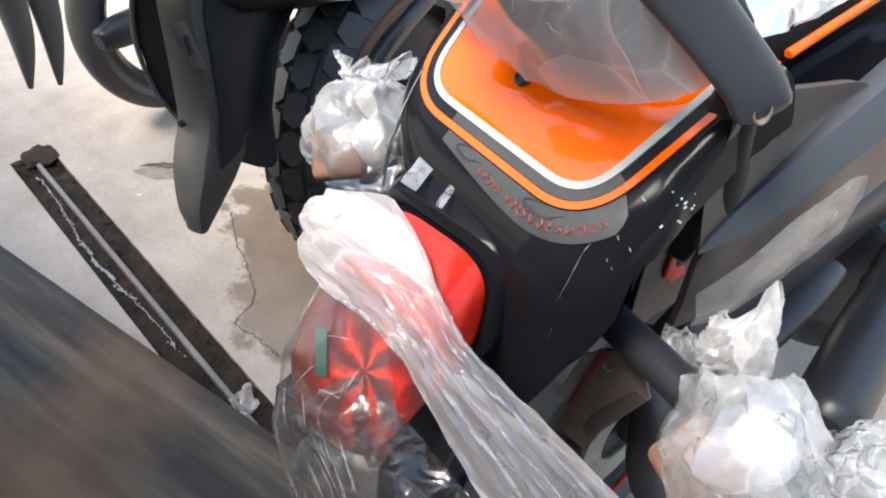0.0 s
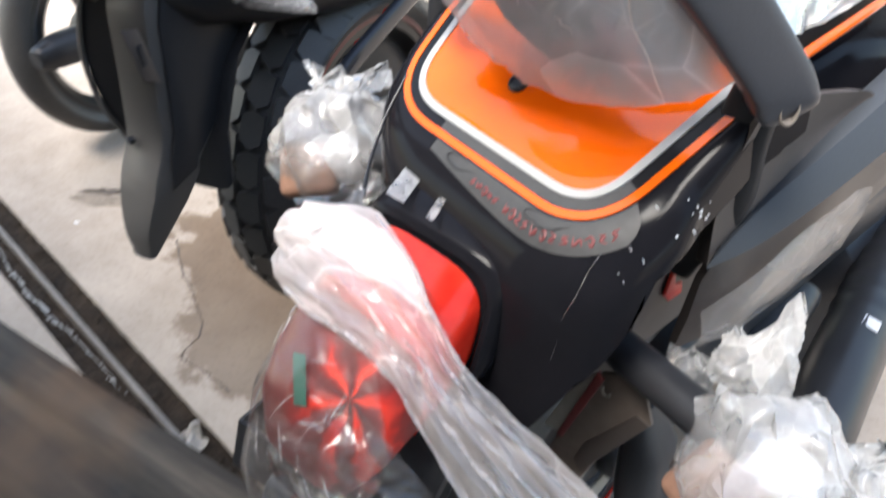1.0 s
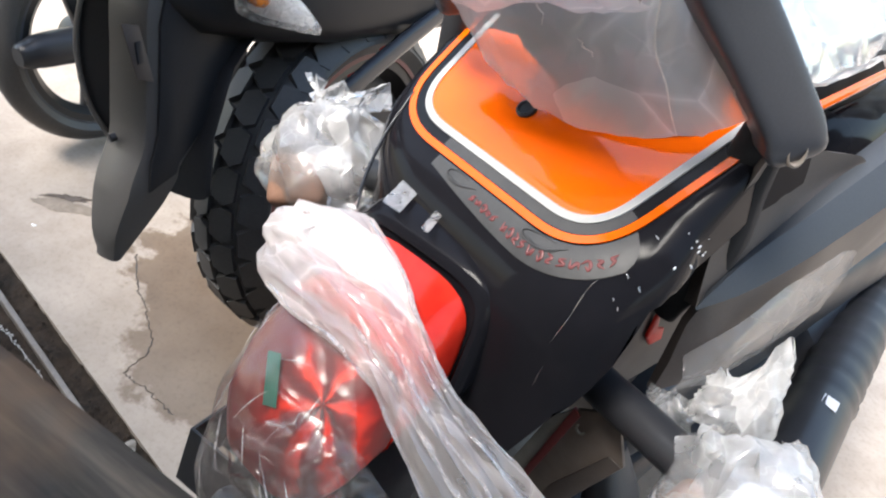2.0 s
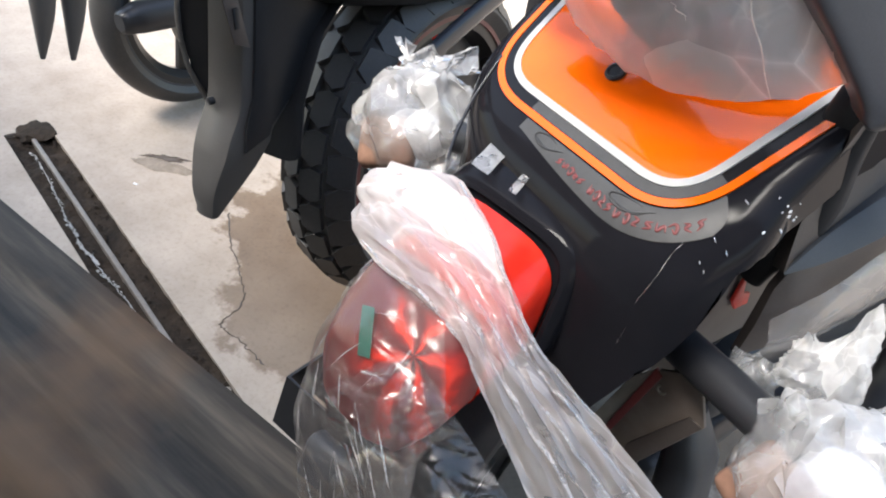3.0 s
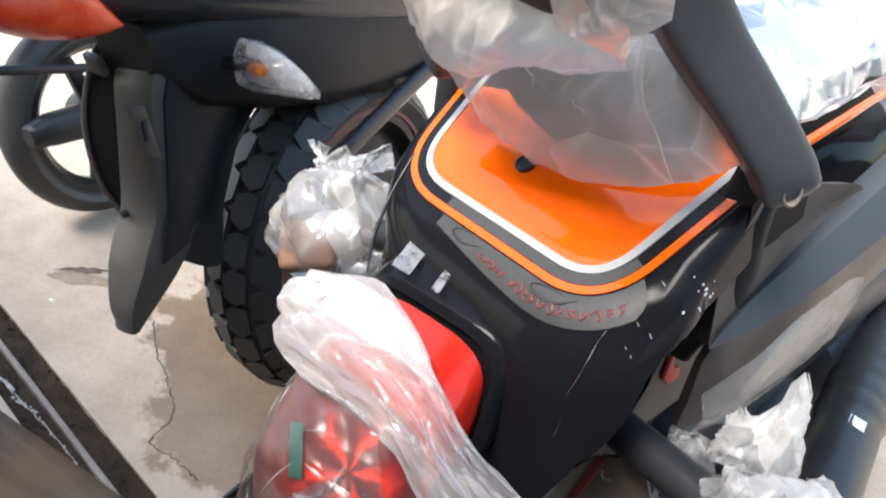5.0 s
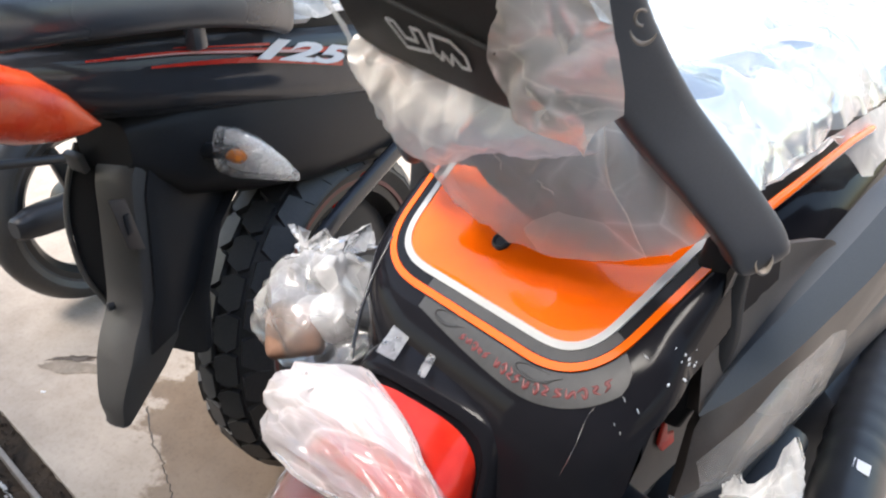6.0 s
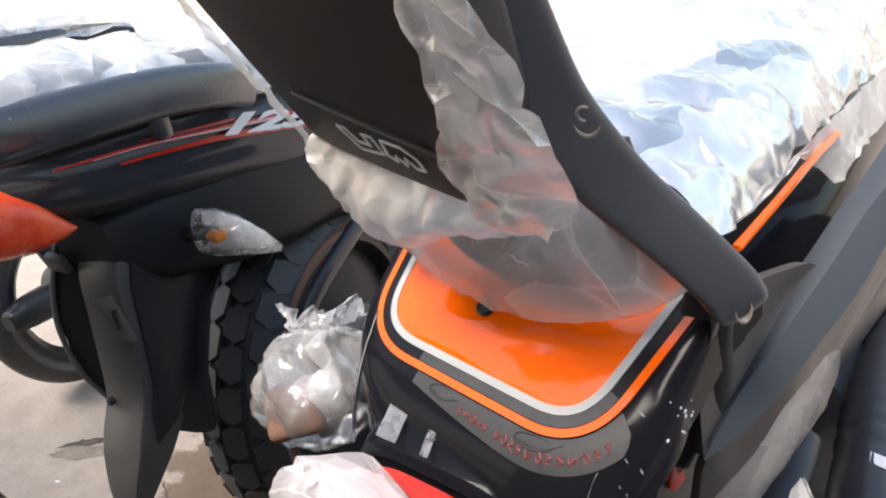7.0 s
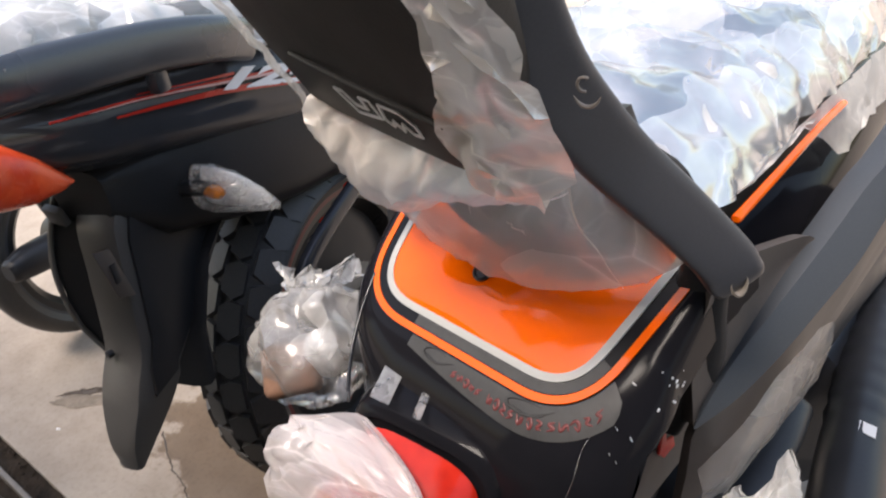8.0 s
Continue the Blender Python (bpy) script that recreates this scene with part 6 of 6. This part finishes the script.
    ls = [oval((x, y, z), (0, 0.5 * h, -0.1 * h), (0.15 * h, 0, h), 2.3, 24) for x, y, z, h in ((0.115, -0.35, 0.803, 0.018), (0.121, -0.352, 0.802, 0.034), (0.145, -0.351, 0.799, 0.036), (0.175, -0.342, 0.791, 0.03), (0.205, -0.33, 0.775, 0.017), (0.222, -0.322, 0.764, 0.006))]
    sig = part("turn_signal", loft(ls), CLEAR_LENS, bike, "clear faceted turn signal lens with an amber bulb")
    sig.visible_shadow = False
    part("bulb", loft([oval((x, -0.357, 0.797), (0, k * 0.8, 0), (0, 0, k), 2, 14) for x, k in ((0.135, 0.006), (0.147, 0.0105), (0.158, 0.01), (0.166, 0.004))]), AMBER, sig)
    shell = [oval((x, y + 0.007, z), (0, 0.2 * h, -0.05 * h), (0.12 * h, 0, 0.84 * h), 2.3, 24) for x, y, z, h in ((0.121, -0.35, 0.803, 0.02), (0.127, -0.352, 0.802, 0.032), (0.147, -0.351, 0.799, 0.034), (0.175, -0.342, 0.791, 0.028), (0.203, -0.33, 0.776, 0.015), (0.212, -0.326, 0.769, 0.006))]
    part("reflector_bowl", loft(shell), BRIGHT_SILVER, sig, "silvered reflector")

    def wrap(u, v):
        y = -0.57 + 0.95 * v
        a = math.pi * (u * 1.1 - 0.05)
        z0 = 1.015 - 0.13 * v
        return m @ Vector((0.135 * math.cos(a), y, z0 + 0.085 * max(math.sin(a), 0) ** 0.6))

    film_2 = facet_sheet(wrap, 14, 42, "plastic_wrap", FILM_WHITE, "crumpled clear wrapping over a black motorcycle seat", "plastic wrap", 21, 0.011, 0.4, crisp=62)

    def hem(u, v):
        return m @ Vector((0.137 + 0.008 * v, -0.5 + 0.8 * u, 1.012 - 0.11 * u - (0.016 + 0.006 * math.sin(u * 31)) * v))

    facet_sheet(hem, 24, 2, "hem", FILM_MILKY, "loose lower edge of the wrapping", "", 26, 0.004, 0.4, False, film_2, 60)
    return bike


M2 = pose(-0.797, 1.041, 0, 0, -5, 8.5)
second_bike(M2, "black motorcycle with red flashes and clear turn signal", True)


def far_bike():
    m = pose(-1.748, 1.083, 0, 0, -5, 5)
    bike = thing("motorcycle", m, "black motorcycle half hidden behind another, seat wrapped", "motorcycle", "parked motorcycles")
    wheel(bike, (0, 0, 0.29), 0.29, 0.05, BAR_GREY, None, cover=False)
    part("silencer", tube([(0.11, -0.25, 0.33), (0.11, -0.15, 0.33), (0.11, 0.3, 0.3)], 0.045, power=2.4, n=16, taper=lambda f: 0.7 + 0.6 * f - 0.3 * f * f), BLACK_SATIN, bike, "black silencer")
    part("frame_tube", tube([(0.1, -0.3, 0.5), (0.1, 0.0, 0.44), (0.1, 0.4, 0.4)], 0.012, n=12), BLACK_SATIN, bike)
    for a, b in (((-0.43, 0.43), (-0.466, 0.295)), ((-0.358, 0.42), (-0.397, 0.272))):
        w = 0.03
        blade = tube([(0.1, a[0] + 0.02, a[1] + 0.18), (0.1, a[0], a[1]), (0.1, b[0], b[1])], w, 0.02, up=(1, 0, 0), power=2.6, n=16, taper=lambda f: 1.25 - 1.05 * f * f)
        part("mudguard", blade, GREY_MATT, bike, "grey tapered mudguard blade")
    secs = [(-0.5, 0.04, 0.86, 0.03), (-0.4, 0.1, 0.85, 0.06), (-0.1, 0.12, 0.82, 0.09), (0.4, 0.13, 0.76, 0.1)]
    part("tail_body", loft([oval((0, y, z), (w, 0, 0), (0, 0, hh), 2.8, 28) for y, w, z, hh in secs]), BLACK_GLOSS, bike)
    part("under_tray", loft([oval((0, y, z), (0.09, 0, 0), (0, 0, hh), 3, 20) for y, z, hh in ((-0.35, 0.76, 0.05), (0.0, 0.68, 0.1), (0.4, 0.6, 0.12))]), BLACK_SATIN, bike)
    part("grab_rail", tube([(0.06, -0.4, 0.96), (0.125, -0.3, 0.955), (0.14, -0.1, 0.94), (0.13, 0.15, 0.92)], 0.014, 0.024, power=3, n=24), RAIL_DARK, bike)
    part("seat", loft([oval((0, y, z), (w, 0, 0), (0, 0, 0.045), 3.5, 24) for y, z, w in ((-0.4, 0.925, 0.06), (-0.3, 0.93, 0.105), (0.1, 0.915, 0.12), (0.4, 0.87, 0.1))]), BLACK_FOAM, bike)

    def wrap(u, v):
        a = math.pi * (u * 1.1 - 0.05)
        return m @ Vector((0.14 * math.cos(a), -0.4 + 0.85 * v, 0.962 - 0.05 * v + 0.075 * max(math.sin(a), 0) ** 0.6))

    film_3 = facet_sheet(wrap, 12, 26, "plastic_wrap", FILM_WHITE, "crumpled clear wrapping over a far motorcycle seat", "plastic wrap", 23, 0.011, 0.4, crisp=62)

    def hem(u, v):
        return m @ Vector((0.141 + 0.008 * v, -0.36 + 0.75 * u, 0.962 - 0.045 * u - (0.014 + 0.006 * math.sin(u * 27)) * v))

    facet_sheet(hem, 20, 2, "hem", FILM_MILKY, "loose lower edge of the wrapping", "", 27, 0.004, 0.4, False, film_3, 60)


far_bike()


# ---- small floor things ----
def chip(c, r, seed, name, label, cat, mat):
    """A ragged flake broken out of the floor's skin."""
    rng = random.Random(seed)
    pts = []
    for k in range(22):
        a = 2 * math.pi * k / 22
        q = rng.uniform(0.5, 1.2) * (1.25 if k % 11 < 2 else 0.9)
        along, across = r[0] * q * math.cos(a), r[1] * q * math.sin(a)
        pts.append((c[0] + 0.8 * along - 0.6 * across, c[1] + 0.6 * along + 0.8 * across, 0.0))
    bm = bmesh.new()
    top = [bm.verts.new((x, y, 0.0035)) for x, y, z in pts]
    mid = [bm.verts.new((c[0] + (x - c[0]) * 0.8, c[1] + (y - c[1]) * 0.8, 0.0005)) for x, y, z in pts]
    low = [bm.verts.new((x + (x - c[0]) * 0.25, y + (y - c[1]) * 0.25, 0.0002)) for x, y, z in pts]
    for i in range(22):
        j = (i + 1) % 22
        bm.faces.new((top[i], top[j], mid[j], mid[i]))
        bm.faces.new((low[i], low[j], top[j], top[i]))
    bm.faces.new(mid)
    return tagged(part(name, bm, mat, smooth=False), label, cat)


chip((-1.525, 0.84), (0.05, 0.013), 3, "floor_chip", "dark ragged chip broken out of the concrete", "floor damage", DUSTY_BROWN)


def spall():
    """Shallow broken patch of the floor's skin below the chip."""
    rng = random.Random(12)
    bm = bmesh.new()
    rings = []
    for q, z in ((1.0, 0.0004), (0.86, 0.0022), (0.55, 0.0014)):
        ring = []
        for k in range(26):
            a = 2 * math.pi * k / 26
            w = 1 + 0.28 * noise.noise(Vector((math.cos(a) * 2, math.sin(a) * 2, 7))) + 0.1 * rng.uniform(-1, 1)
            ring.append(bm.verts.new((-1.5 + 0.075 * q * w * math.cos(a) + 0.02 * math.sin(a), 0.812 + 0.038 * q * w * math.sin(a) + 0.03 * math.cos(a), z)))
        rings.append(ring)
    for a, b in zip(rings, rings[1:]):
        for i in range(26):
            bm.faces.new((a[i], a[(i + 1) % 26], b[(i + 1) % 26], b[i]))
    bm.faces.new(rings[-1])
    tagged(part("floor_spall", bm, SPALL, smooth=False), "rough brown patch where the concrete skin has broken away", "floor damage")


spall()


def floor_crack():
    rng = random.Random(6)
    line = bez([(-1.23, 0.828, 0), (-1.131, 0.767, 0), (-1.027, 0.722, 0), (-0.946, 0.675, 0), (-0.916, 0.6, 0), (-0.855, 0.602, 0), (-0.768, 0.598, 0)], 70)
    rings = []
    for k, p in enumerate(line):
        w = 0.0008 + 0.0025 * abs(noise.noise(Vector((k * 0.31, 0, 0))))
        j = Vector((rng.uniform(-1, 1), rng.uniform(-1, 1), 0)) * 0.004
        rings.append([p + j + Vector((-w, -w, 0.0006)), p + j + Vector((-w * 0.4, -w * 0.4, 0.0022)), p + j + Vector((w, w, 0.0006))])
    tagged(part("floor_crack", loft(rings, caps=False, closed=False), DUSTY_BROWN, smooth=False), "thin ragged crack along the damp stain", "crack", kind="structure")


floor_crack()


def litter():
    def f(u, v):
        return CH @ Vector((1.11 + 0.06 * u, -0.062 + 0.045 * v, 0.0 + 0.012 * math.sin(u * 9) * math.cos(v * 7)))
    grid_sheet(f, 24, 18, "plastic_scrap", FILM_MILKY, "scrap of clear plastic lying in the floor channel", "litter", 31.0, 0.012, 0.02)
    flake = block(0.012, 0.006, 0.002, 0.0008, pose(-1.471, 0.715, 0.001, 0, 0, 20))
    tagged(part("paper_fleck", flake, WHITE_PRINT), "tiny white paper fleck on the floor", "litter")


litter()
ball = ball_bag((0.372, -0.02, 0.42), (0.07, 0.07, 0.08), (0.385, 0.03, 0.5), "bubble_wrap", "bundle of clear bubble wrap round a part beside the bike", FILM_BUBBLE, 5.0, 0.008)
